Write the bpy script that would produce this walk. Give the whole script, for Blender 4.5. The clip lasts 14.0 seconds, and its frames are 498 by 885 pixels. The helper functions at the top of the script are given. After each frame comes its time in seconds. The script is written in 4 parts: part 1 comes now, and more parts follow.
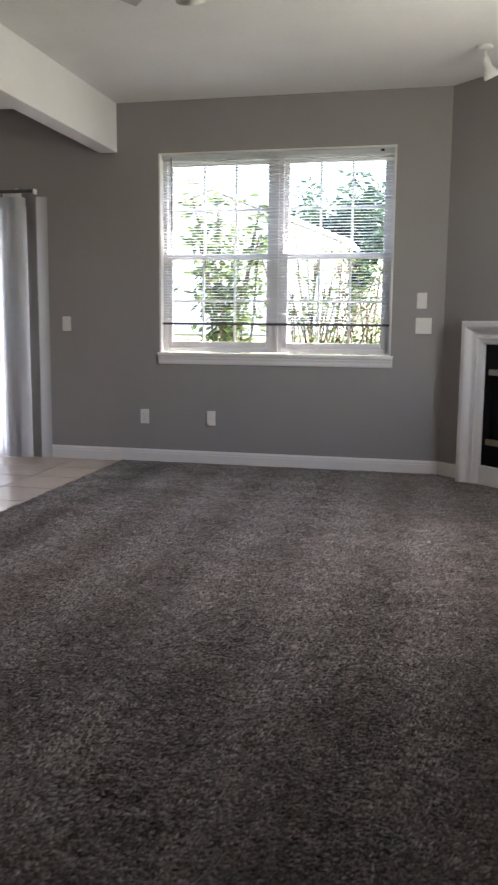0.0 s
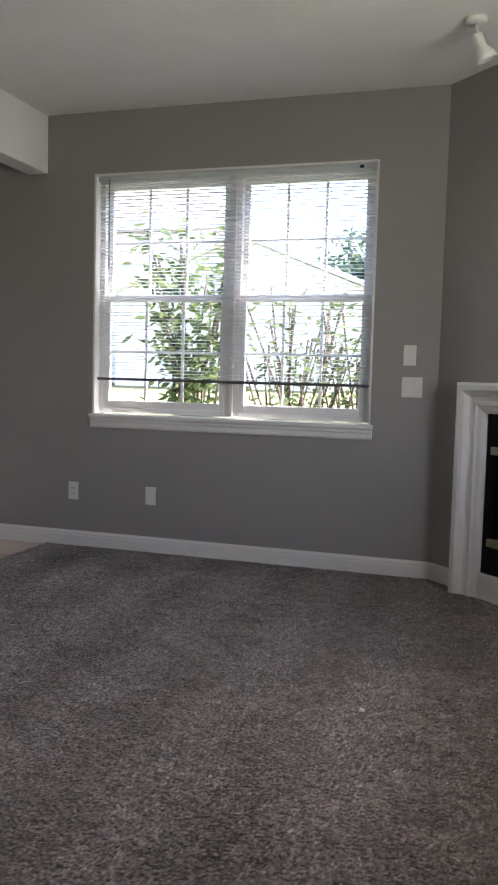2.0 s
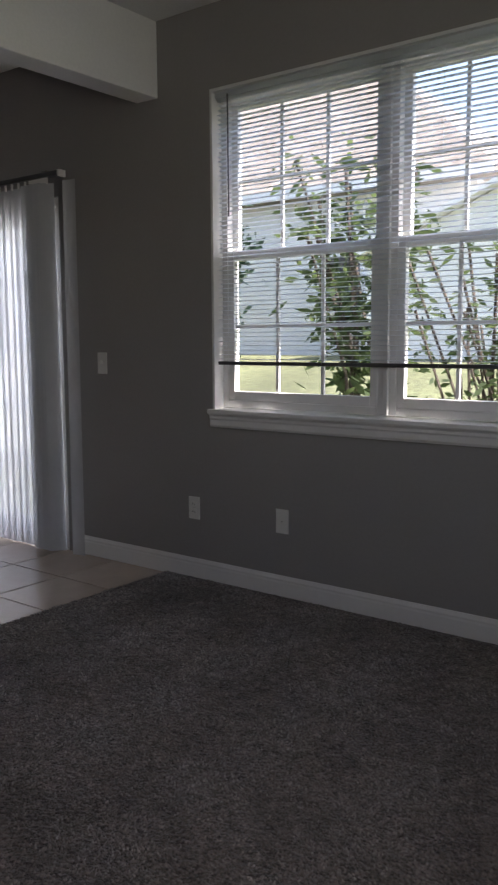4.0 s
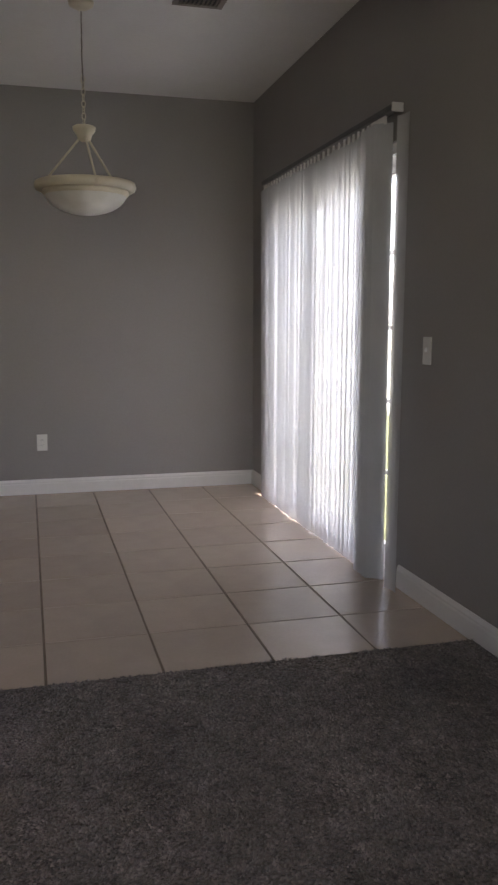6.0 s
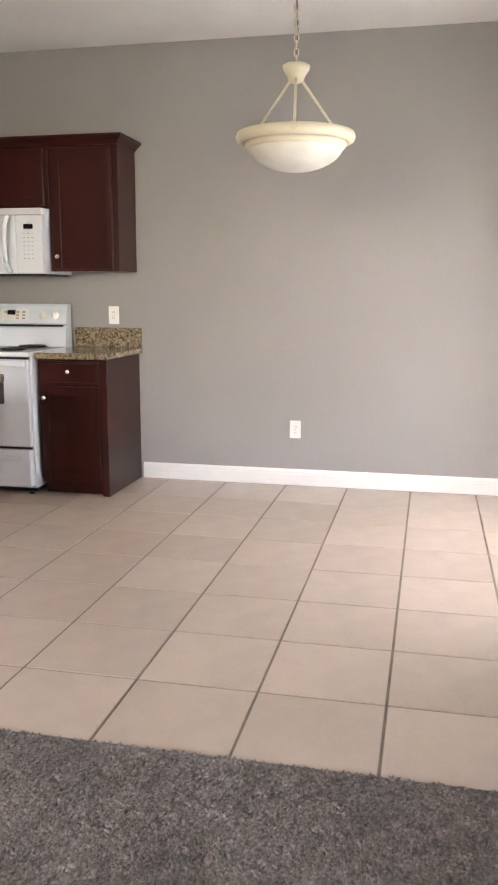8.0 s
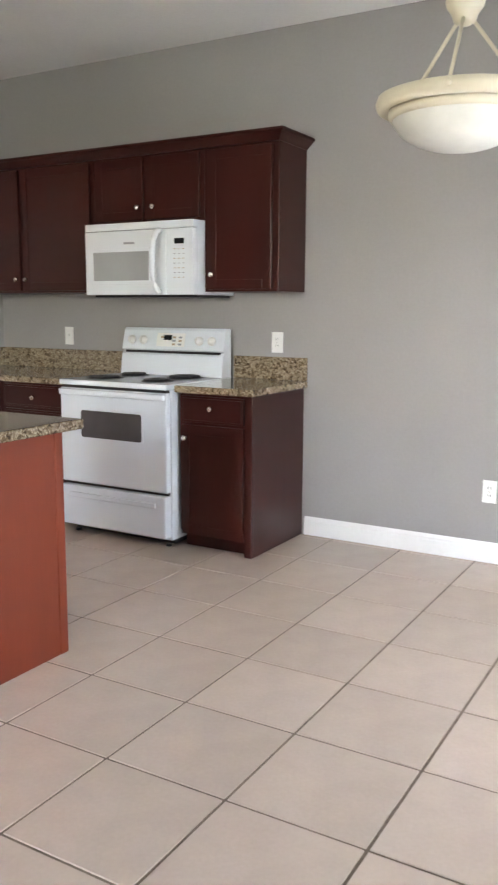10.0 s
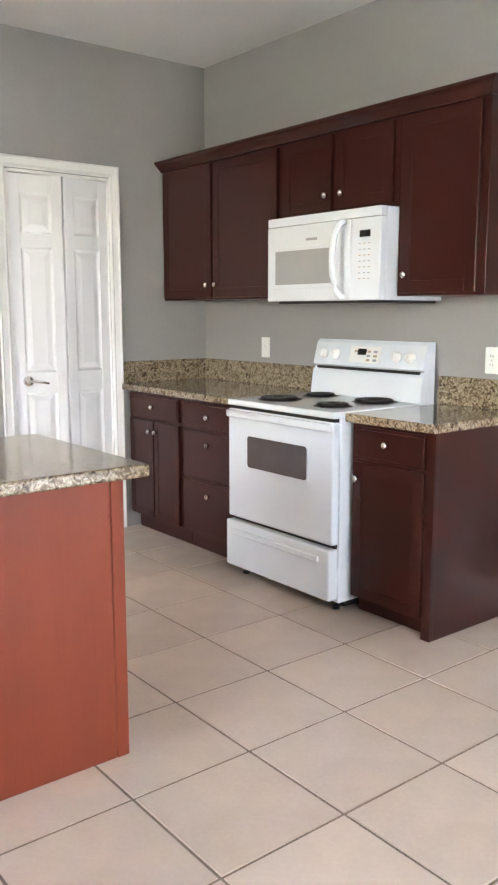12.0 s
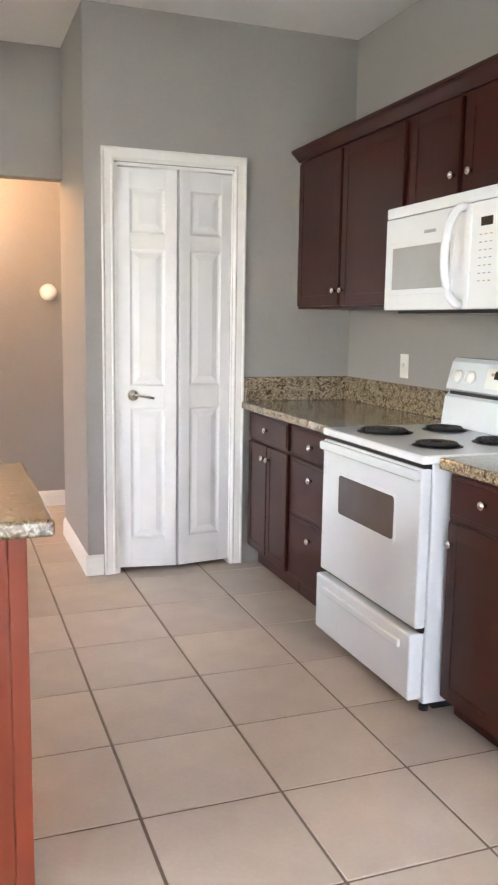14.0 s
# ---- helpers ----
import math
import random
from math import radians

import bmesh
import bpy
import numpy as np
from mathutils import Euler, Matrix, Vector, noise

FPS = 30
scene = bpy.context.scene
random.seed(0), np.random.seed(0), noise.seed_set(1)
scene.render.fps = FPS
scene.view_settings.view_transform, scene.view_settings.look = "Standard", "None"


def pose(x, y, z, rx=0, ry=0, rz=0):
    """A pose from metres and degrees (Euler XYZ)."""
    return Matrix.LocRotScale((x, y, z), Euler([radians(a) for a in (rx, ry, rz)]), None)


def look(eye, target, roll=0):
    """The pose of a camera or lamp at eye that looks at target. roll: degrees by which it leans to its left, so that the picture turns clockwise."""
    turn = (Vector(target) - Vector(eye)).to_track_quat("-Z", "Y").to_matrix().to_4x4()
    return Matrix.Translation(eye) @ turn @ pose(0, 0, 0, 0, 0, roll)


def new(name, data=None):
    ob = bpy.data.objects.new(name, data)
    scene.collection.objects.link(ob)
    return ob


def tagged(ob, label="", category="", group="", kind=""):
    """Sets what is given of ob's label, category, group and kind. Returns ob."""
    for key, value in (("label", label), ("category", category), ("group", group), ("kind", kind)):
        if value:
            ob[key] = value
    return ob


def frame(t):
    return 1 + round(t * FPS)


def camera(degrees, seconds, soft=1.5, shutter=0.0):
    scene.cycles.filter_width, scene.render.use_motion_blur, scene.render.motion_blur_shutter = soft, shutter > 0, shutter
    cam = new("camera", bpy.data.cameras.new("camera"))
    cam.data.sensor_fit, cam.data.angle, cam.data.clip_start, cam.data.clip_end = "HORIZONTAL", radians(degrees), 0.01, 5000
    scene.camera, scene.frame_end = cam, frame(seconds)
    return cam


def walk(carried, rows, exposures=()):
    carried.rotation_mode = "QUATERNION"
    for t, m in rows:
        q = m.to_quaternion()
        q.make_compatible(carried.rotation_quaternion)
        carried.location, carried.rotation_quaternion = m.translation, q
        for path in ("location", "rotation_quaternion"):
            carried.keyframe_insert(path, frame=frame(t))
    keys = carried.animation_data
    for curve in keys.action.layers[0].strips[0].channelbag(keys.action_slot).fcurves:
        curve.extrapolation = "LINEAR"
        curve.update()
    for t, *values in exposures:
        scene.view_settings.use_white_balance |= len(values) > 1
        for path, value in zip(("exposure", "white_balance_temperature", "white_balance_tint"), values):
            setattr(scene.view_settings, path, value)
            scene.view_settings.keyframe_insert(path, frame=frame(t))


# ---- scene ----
cam = camera(33.6, 14.0, soft=2.2, shutter=0.2)
PATH = [
    (0, (5.897, -6.442, 1.151), (5.464, -4.51, 0.865), 0.5),
    (0.5, (6.0, -6.056, 1.171), (5.698, -4.092, 0.942), 0.7),
    (1, (6.113, -5.649, 1.159), (5.848, -3.671, 1.017), 0.1),
    (1.5, (6.164, -5.314, 1.161), (5.663, -3.382, 1.04), 0.9),
    (2, (6.344, -4.939, 1.187), (5.75, -3.036, 1.026), 1.5),
    (2.2, (6.445, -4.748, 1.201), (5.812, -2.857, 1.042), 2.2),
    (4.3, (6.398, -3.003, 1.278), (5.061, -1.538, 1.022), -0.5),
    (4.5, (6.383, -2.867, 1.296), (4.965, -1.48, 1.036), -0.3),
    (5, (6.271, -2.467, 1.287), (4.708, -1.251, 1.005), -0.7),
    (5.5, (6.2, -2.089, 1.283), (4.441, -1.183, 0.993), -0.4),
    (6, (6.169, -1.68, 1.254), (4.257, -1.169, 0.967), 0.1),
    (6.5, (5.997, -1.36, 1.264), (4.04, -1.081, 0.959), -0.3),
    (7, (5.848, -1.113, 1.28), (3.872, -1.138, 0.969), -0.5),
    (7.5, (5.685, -0.89, 1.297), (3.739, -1.195, 0.952), 0.2),
    (7.7, (5.58, -0.819, 1.277), (3.644, -1.178, 0.926), 0.3),
    (9.8, (4.402, -0.579, 1.316), (2.642, -1.473, 0.994), -0.3),
    (10, (4.297, -0.566, 1.321), (2.59, -1.558, 1.003), 0.3),
    (10.5, (4.045, -0.551, 1.346), (2.497, -1.781, 1.043), 0.6),
    (11, (3.766, -0.604, 1.336), (2.273, -1.898, 1.025), 0.3),
    (11.5, (3.479, -0.633, 1.317), (2.08, -2.029, 1.009), -0.3),
    (12, (3.188, -0.618, 1.348), (1.963, -2.168, 1.036), -0.0),
    (12.5, (2.917, -0.716, 1.345), (1.745, -2.31, 1.053), 0.8),
    (13, (2.644, -0.764, 1.352), (1.569, -2.428, 1.083), 0.4),
    (13.5, (2.388, -0.78, 1.366), (1.506, -2.554, 1.095), 1.1),
    (14, (2.165, -0.857, 1.347), (1.48, -2.714, 1.057), 0.9),
]
EXPOSURES = [(0, 3.55, 6500, 18), (1, 3.7, 6500, 18), (2.2, 3.0, 6400, 17), (4.5, 1.82, 6400, 17), (5.5, 1.8, 6450, 17), (6, 2.4, 6850, 18), (6.5, 2.8, 6950, 19), (7, 3.45, 7150, 19), (7.5, 4.5, 7200, 19), (9.8, 4.68, 6500, 12), (12, 5.12, 6500, 12), (13, 5.32, 6500, 12), (14, 5.12, 6550, 13)]
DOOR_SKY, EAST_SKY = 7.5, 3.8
FAN_AT = (4.90, -3.19, 57.6)
SPOT_AT = (6.118, -0.85)
BEAM_WIDE = 0.15
VENT_AT = (1.92, -0.78)
DISC_X = 1.47
SCRAPS = ((6.46, -2.0, 0.05), (5.90, -2.10, 0.012))
SHRUBS = (((4.00, 1.05, -0.2), 2.55, 0.52, 900, 3, "leafy green shrub close outside the window", 0.066, 14, 0.45),
          ((4.85, 1.00, -0.2), 2.05, 0.55, 620, 5, "green shrub with many thin bare stems", 0.042, 30, 0.5),
          ((5.35, 1.30, -0.2), 1.95, 0.50, 520, 8, "green shrub with many thin bare stems", 0.042, 24, 0.4))
TREES = (((-4.6, 9.2, 0.75), 3.2, 1.25, 6500, 11, "dense dark green tree beyond the lawn", 0.13, 24, 0.1),
         ((-7.2, 9.6, 0.80), 3.4, 1.4, 6500, 12, "dense dark green tree beyond the lawn", 0.13, 24, 0.1),
         ((3.75, 13.2, 0.95), 3.35, 1.3, 5500, 13, "rounded dark green tree behind the white shed", 0.14, 20, 0.35))
HOUSE = (-7.6, 12.7, 0.85, 0, 0, 0)
SHED = (1.2, 10.7, 0.85)

walk(cam, [(r[0], look(*r[1:])) for r in PATH], EXPOSURES)

DIAG_LENGTH = 1.80
EDGE = 5.95 + DIAG_LENGTH * 0.7071   # the east wall

# ---- world and lights ----
world = bpy.data.worlds.new("sky")
scene.world = world
world.use_nodes = True
wn = world.node_tree.nodes
sky = wn.new("ShaderNodeTexSky")
sky.sky_type = "NISHITA"
sky.sun_disc = False
SUN_ELEVATION, SUN_TURN = 56, 80
sky.sun_elevation = radians(SUN_ELEVATION)
sky.sun_rotation = radians(SUN_TURN)
sky.air_density, sky.dust_density = 1.2, 2.5
wn["Background"].inputs["Strength"].default_value = 0.15
world.node_tree.links.new(sky.outputs["Color"], wn["Background"].inputs["Color"])


def lamp(name, kind, energy, m, color=(1, 1, 1), **settings):
    data = bpy.data.lights.new(name, kind)
    data.energy, data.color = energy, color
    ob = new(name, data)
    ob.matrix_world = m
    return ob


# the sun stands high in the east and shines almost along the window wall
turn, lift = radians(SUN_TURN), radians(SUN_ELEVATION)
sun_from = Vector((math.sin(turn) * math.cos(lift), math.cos(turn) * math.cos(lift), math.sin(lift)))
sun = lamp("sun", "SUN", 5.0, look(sun_from * 50, (0, 0, 0)), (1.0, 0.95, 0.88))
sun.data.angle = radians(0.5)
# daylight standing in the glass door and in the window
door_sky = lamp("door_skylight", "AREA", DOOR_SKY, look((1.585, 0.55, 1.35), (1.585, -2.4, 0.0)), (0.97, 0.96, 1.0))
door_sky.data.shape, door_sky.data.size, door_sky.data.size_y = "RECTANGLE", 2.1, 2.1
# an unseen window in the east wall, beside the fireplace: daylight shaded by the added eave
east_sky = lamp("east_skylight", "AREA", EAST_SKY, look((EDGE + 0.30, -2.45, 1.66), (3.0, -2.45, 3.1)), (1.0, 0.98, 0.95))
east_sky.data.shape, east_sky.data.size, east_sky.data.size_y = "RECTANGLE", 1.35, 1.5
# the lit bulb of the hall's ceiling light
hall_glow = lamp("hall_bulb", "POINT", 1.9, pose(2.3, -6.40, 2.28), (1.0, 0.55, 0.24))
hall_glow.data.shadow_soft_size = 0.08

# ---- materials ----


def material(name, color, rough=0.5, metal=0.0, spots=(), bump=None, coat=0.0, spread=0.0, sheen=0.0, spec=0.5):
    """A Principled material. spots: (scale, low, high, how) noise layers that multiply the colour; bump: (scale, strength, depth);
    spread: how far the pieces differ in brightness."""
    mat = bpy.data.materials.new(name)
    mat.use_nodes = True
    nt = mat.node_tree
    b = nt.nodes["Principled BSDF"]
    b.inputs["Roughness"].default_value = rough
    b.inputs["Metallic"].default_value = metal
    b.inputs["Coat Weight"].default_value = coat
    b.inputs["Coat Roughness"].default_value = 0.12
    b.inputs["Sheen Weight"].default_value = sheen
    b.inputs["Specular IOR Level"].default_value = spec
    place = nt.nodes.new("ShaderNodeTexCoord")
    rgb = nt.nodes.new("ShaderNodeRGB")
    rgb.outputs[0].default_value = (*color, 1)
    out = rgb.outputs[0]
    for scale, low, high, stretch in spots:
        mp = nt.nodes.new("ShaderNodeMapping")
        mp.inputs["Scale"].default_value = stretch
        nt.links.new(place.outputs["Object"], mp.inputs["Vector"])
        nz = nt.nodes.new("ShaderNodeTexNoise")
        nz.inputs["Scale"].default_value, nz.inputs["Detail"].default_value = scale, 4
        nt.links.new(mp.outputs[0], nz.inputs["Vector"])
        rng = nt.nodes.new("ShaderNodeMapRange")
        rng.inputs["From Min"].default_value, rng.inputs["From Max"].default_value = 0.3, 0.7
        rng.inputs["To Min"].default_value, rng.inputs["To Max"].default_value = low, high
        nt.links.new(nz.outputs["Fac"], rng.inputs["Value"])
        mix = nt.nodes.new("ShaderNodeVectorMath")
        mix.operation = "MULTIPLY"
        nt.links.new(out, mix.inputs[0])
        nt.links.new(rng.outputs[0], mix.inputs[1])
        out = mix.outputs[0]
    if spread:
        info = nt.nodes.new("ShaderNodeObjectInfo")
        rng = nt.nodes.new("ShaderNodeMapRange")
        rng.inputs["To Min"].default_value, rng.inputs["To Max"].default_value = 1 - spread, 1 + spread
        nt.links.new(info.outputs["Random"], rng.inputs["Value"])
        mix = nt.nodes.new("ShaderNodeVectorMath")
        mix.operation = "MULTIPLY"
        nt.links.new(out, mix.inputs[0])
        nt.links.new(rng.outputs[0], mix.inputs[1])
        out = mix.outputs[0]
    nt.links.new(out, b.inputs["Base Color"])
    if bump:
        nz = nt.nodes.new("ShaderNodeTexNoise")
        nz.inputs["Scale"].default_value, nz.inputs["Detail"].default_value = bump[0], 5
        nt.links.new(place.outputs["Object"], nz.inputs["Vector"])
        bp = nt.nodes.new("ShaderNodeBump")
        bp.inputs["Strength"].default_value, bp.inputs["Distance"].default_value = bump[1], bump[2]
        nt.links.new(nz.outputs["Fac"], bp.inputs["Height"])
        nt.links.new(bp.outputs[0], b.inputs["Normal"])
    return mat


ONE = (1, 1, 1)
M_WALL = material("greige_wall_paint", (0.322, 0.307, 0.298), 0.62, spots=((1.1, 0.96, 1.04, ONE), (60, 0.98, 1.02, ONE)), bump=(110, 0.25, 0.002), spec=0.3)
M_CEIL = material("white_ceiling_paint", (0.78, 0.77, 0.75), 0.8, spots=((1.4, 0.95, 1.03, ONE), (70, 0.97, 1.02, ONE)), bump=(60, 0.35, 0.003), spec=0.2)
M_TRIM = material("white_trim_paint", (0.80, 0.79, 0.77), 0.32, spots=((3, 0.95, 1.02, ONE), (40, 0.98, 1.01, ONE)), bump=(45, 0.08, 0.001))
M_DOOR = material("white_door_paint", (0.80, 0.80, 0.80), 0.36, spots=((4, 0.96, 1.02, ONE),), bump=(70, 0.1, 0.001))
M_TILE = material("beige_floor_tile", (0.545, 0.452, 0.377), 0.25, spots=((1.7, 0.95, 1.04, ONE), (9, 0.965, 1.03, ONE), (70, 0.975, 1.02, ONE)), bump=(9, 0.12, 0.002), spread=0.05)
M_GROUT = material("dark_grout", (0.19, 0.145, 0.112), 0.9, spots=((6, 0.7, 1.2, ONE), (90, 0.85, 1.1, ONE)), bump=(150, 0.4, 0.002))
M_WOOD = material("cherry_stained_wood", (0.036, 0.0068, 0.0048), 0.30, spots=((2.2, 0.92, 1.10, (3, 3, 0.6)), (30, 0.97, 1.03, (5, 5, 0.35))), bump=(60, 0.08, 0.001), coat=0.07, spec=0.32)
# cherry wood again, lightened and reddened: window light put into the colour
M_ISLAND = material("cherry_panel_window_lit", (0.215, 0.043, 0.019), 0.42, spots=((1.6, 0.92, 1.08, (3, 3, 0.5)), (20, 0.97, 1.03, (6, 6, 0.3))), bump=(50, 0.06, 0.001), coat=0.05, spec=0.3)
M_WHITE = material("white_enamel", (0.72, 0.76, 0.80), 0.18, spots=((2, 0.97, 1.02, ONE),), coat=0.3)
M_PLASTIC = material("white_plastic", (0.78, 0.77, 0.74), 0.35, spots=((8, 0.97, 1.02, ONE),))
M_BLACK = material("black_enamel", (0.012, 0.012, 0.013), 0.3, spots=((8, 0.8, 1.2, ONE),))
M_COIL = material("burner_coil_iron", (0.022, 0.021, 0.022), 0.55, spots=((30, 0.7, 1.3, ONE),))
M_CHROME = material("brushed_nickel", (0.72, 0.70, 0.67), 0.24, 1.0, spots=((30, 0.9, 1.05, ONE),))
M_BRASS = material("dull_brass", (0.36, 0.325, 0.24), 0.45, 0.7, spots=((14, 0.85, 1.1, ONE),))
M_OVEN = material("smoked_oven_glass", (0.10, 0.09, 0.09), 0.10, spots=((5, 0.9, 1.1, ONE),), coat=0.4)
M_MWGLASS = material("grey_microwave_screen", (0.36, 0.37, 0.38), 0.14, spots=((5, 0.95, 1.05, ONE),), coat=0.3)
M_DISPLAY = material("dark_display", (0.01, 0.012, 0.012), 0.12)
M_INK = material("tan_print", (0.42, 0.32, 0.22), 0.5)
M_GREYINK = material("grey_print", (0.30, 0.31, 0.33), 0.5)
M_PEND = material("cream_metal_pendant", (0.70, 0.64, 0.50), 0.42, spots=((7, 0.9, 1.05, ONE),))
M_CORD = material("grey_brown_cord", (0.20, 0.18, 0.15), 0.6)
M_VENT = material("brown_grey_vent_metal", (0.22, 0.19, 0.16), 0.5, spots=((6, 0.85, 1.1, ONE),))
M_GLASSBOWL = material("frosted_alabaster_glass", (0.74, 0.73, 0.67), 0.38, spots=((9, 0.88, 1.05, ONE),), coat=0.15)
M_FIREBLACK = material("matt_black_firebox", (0.004, 0.004, 0.004), 0.5, spots=((9, 0.7, 1.3, ONE),), spec=0.1)
M_FIREGLASS = material("dark_fire_glass", (0.006, 0.007, 0.008), 0.12, spec=0.2)
M_LAWN = material("sunlit_lawn", (0.125, 0.135, 0.065), 0.9, spots=((0.35, 0.7, 1.3, ONE), (9, 0.7, 1.3, ONE)), bump=(40, 0.8, 0.03))
M_BARK = material("grey_bark", (0.13, 0.105, 0.085), 0.9, spots=((12, 0.6, 1.3, (1, 1, 0.3)),), bump=(30, 0.6, 0.02))
M_ROOF = material("tan_shingle_roof", (0.23, 0.20, 0.17), 0.9, spots=((1.5, 0.8, 1.2, ONE), (14, 0.7, 1.2, (0.3, 1, 1))), bump=(20, 0.5, 0.02))
M_STUCCO = material("white_siding_paint", (0.78, 0.77, 0.74), 0.9, spots=((1.2, 0.9, 1.05, ONE),), bump=(50, 0.4, 0.01))
M_WAND = material("dark_grey_metal", (0.085, 0.085, 0.09), 0.35, spots=((12, 0.85, 1.15, ONE),))
M_PAPER = material("scrap_of_paper", (0.8, 0.8, 0.78), 0.7)
M_BLADE = material("pale_fan_blade", (0.55, 0.52, 0.47), 0.4, spots=((6, 0.85, 1.1, (1, 6, 6)),))


def granite(name):
    mat = material(name, (1, 1, 1), 0.12, coat=0.5)
    nt = mat.node_tree
    b = nt.nodes["Principled BSDF"]
    place = nt.nodes.new("ShaderNodeTexCoord")
    warp = nt.nodes.new("ShaderNodeTexNoise")
    warp.inputs["Scale"].default_value, warp.inputs["Detail"].default_value = 50, 7
    warp.inputs["Distortion"].default_value = 1.4
    nt.links.new(place.outputs["Object"], warp.inputs["Vector"])
    ramp = nt.nodes.new("ShaderNodeValToRGB")
    for i, (at, c) in enumerate(((0.32, (0.06, 0.042, 0.028)), (0.43, (0.20, 0.145, 0.085)), (0.50, (0.30, 0.225, 0.14)), (0.57, (0.50, 0.42, 0.30)), (0.67, (0.25, 0.18, 0.11)))):
        e = ramp.color_ramp.elements[i] if i < 2 else ramp.color_ramp.elements.new(at)
        e.position, e.color = at, (*c, 1)
    nt.links.new(warp.outputs["Fac"], ramp.inputs["Fac"])
    grain = nt.nodes.new("ShaderNodeTexVoronoi")
    grain.inputs["Scale"].default_value = 130
    nt.links.new(place.outputs["Object"], grain.inputs["Vector"])
    rng = nt.nodes.new("ShaderNodeMapRange")
    rng.inputs["From Max"].default_value = 0.7
    rng.inputs["To Min"].default_value, rng.inputs["To Max"].default_value = 1.15, 0.6
    nt.links.new(grain.outputs["Distance"], rng.inputs["Value"])
    mix = nt.nodes.new("ShaderNodeVectorMath")
    mix.operation = "MULTIPLY"
    nt.links.new(ramp.outputs[0], mix.inputs[0])
    nt.links.new(rng.outputs[0], mix.inputs[1])
    nt.links.new(mix.outputs[0], b.inputs["Base Color"])
    return mat


def carpet_material():
    mat = material("grey_brown_carpet", (0.14, 0.119, 0.109), 0.95, spots=((1.3, 0.75, 1.25, ONE), (6, 0.78, 1.22, ONE), (28, 0.45, 1.55, ONE), (95, 0.35, 1.65, ONE)), bump=(70, 1.0, 0.03), sheen=0.25, spec=0.1)
    return mat


def glass_material():
    mat = bpy.data.materials.new("clear_window_glass")
    mat.use_nodes = True
    b = mat.node_tree.nodes["Principled BSDF"]
    b.inputs["Transmission Weight"].default_value = 1.0
    b.inputs["Roughness"].default_value = 0.0
    b.inputs["IOR"].default_value = 1.02
    return mat


def vane_material(name, share, color=(0.80, 0.80, 0.80), through_color=(0.80, 0.82, 0.85), sheer=0.0):
    mat = material(name, color, 0.6, spots=((3, 0.95, 1.03, ONE), (160, 0.94, 1.04, (1, 1, 0.2))), spec=0.2, spread=0.04)
    nt = mat.node_tree
    tr = nt.nodes.new("ShaderNodeBsdfTranslucent")
    tr.inputs["Color"].default_value = (*through_color, 1)
    mx = nt.nodes.new("ShaderNodeMixShader")
    mx.inputs["Fac"].default_value = share
    nt.links.new(nt.nodes["Principled BSDF"].outputs[0], mx.inputs[1])
    nt.links.new(tr.outputs[0], mx.inputs[2])
    out = mx.outputs[0]
    if sheer:
        clear = nt.nodes.new("ShaderNodeBsdfTransparent")
        weave = nt.nodes.new("ShaderNodeMixShader")
        weave.inputs["Fac"].default_value = sheer
        nt.links.new(out, weave.inputs[1])
        nt.links.new(clear.outputs[0], weave.inputs[2])
        out = weave.outputs[0]
    nt.links.new(out, nt.nodes["Material Output"].inputs["Surface"])
    return mat


def bulb_material():
    mat = bpy.data.materials.new("lit_frosted_shade")
    mat.use_nodes = True
    b = mat.node_tree.nodes["Principled BSDF"]
    b.inputs["Base Color"].default_value = (0.9, 0.87, 0.8, 1)
    b.inputs["Emission Color"].default_value = (1, 0.88, 0.72, 1)
    b.inputs["Emission Strength"].default_value = 1.2
    return mat


M_GRANITE, M_CARPET, M_GLASS, M_BULB = granite("speckled_brown_granite"), carpet_material(), glass_material(), bulb_material()
M_LEAF = vane_material("shrub_leaf", 0.45, (0.060, 0.088, 0.040), (0.12, 0.165, 0.06))
M_TREELEAF = vane_material("dark_tree_leaf", 0.3, (0.030, 0.055, 0.032), (0.05, 0.09, 0.05))
M_VANE, M_SLAT = vane_material("translucent_white_vane", 0.48, sheer=0.33), vane_material("white_vinyl_slat", 0.8)

# ---- mesh helpers ----


def add_box(bm, x0, y0, z0, x1, y1, z1, bevel=0.0, seg=2):
    """A box between two corners, its edges rounded by bevel."""
    made = bmesh.ops.create_cube(bm, size=1.0)["verts"]
    for v in made:
        v.co = Vector((x0 + (v.co.x + 0.5) * (x1 - x0), y0 + (v.co.y + 0.5) * (y1 - y0), z0 + (v.co.z + 0.5) * (z1 - z0)))
    if bevel:
        edges = list({e for v in made for e in v.link_edges})
        bmesh.ops.bevel(bm, geom=edges, offset=bevel, segments=seg, affect="EDGES", profile=0.6)


def box(x0, y0, z0, x1, y1, z1, bevel=0.0, seg=2):
    bm = bmesh.new()
    add_box(bm, min(x0, x1), min(y0, y1), min(z0, z1), max(x0, x1), max(y0, y1), max(z0, z1), bevel, seg)
    return bm


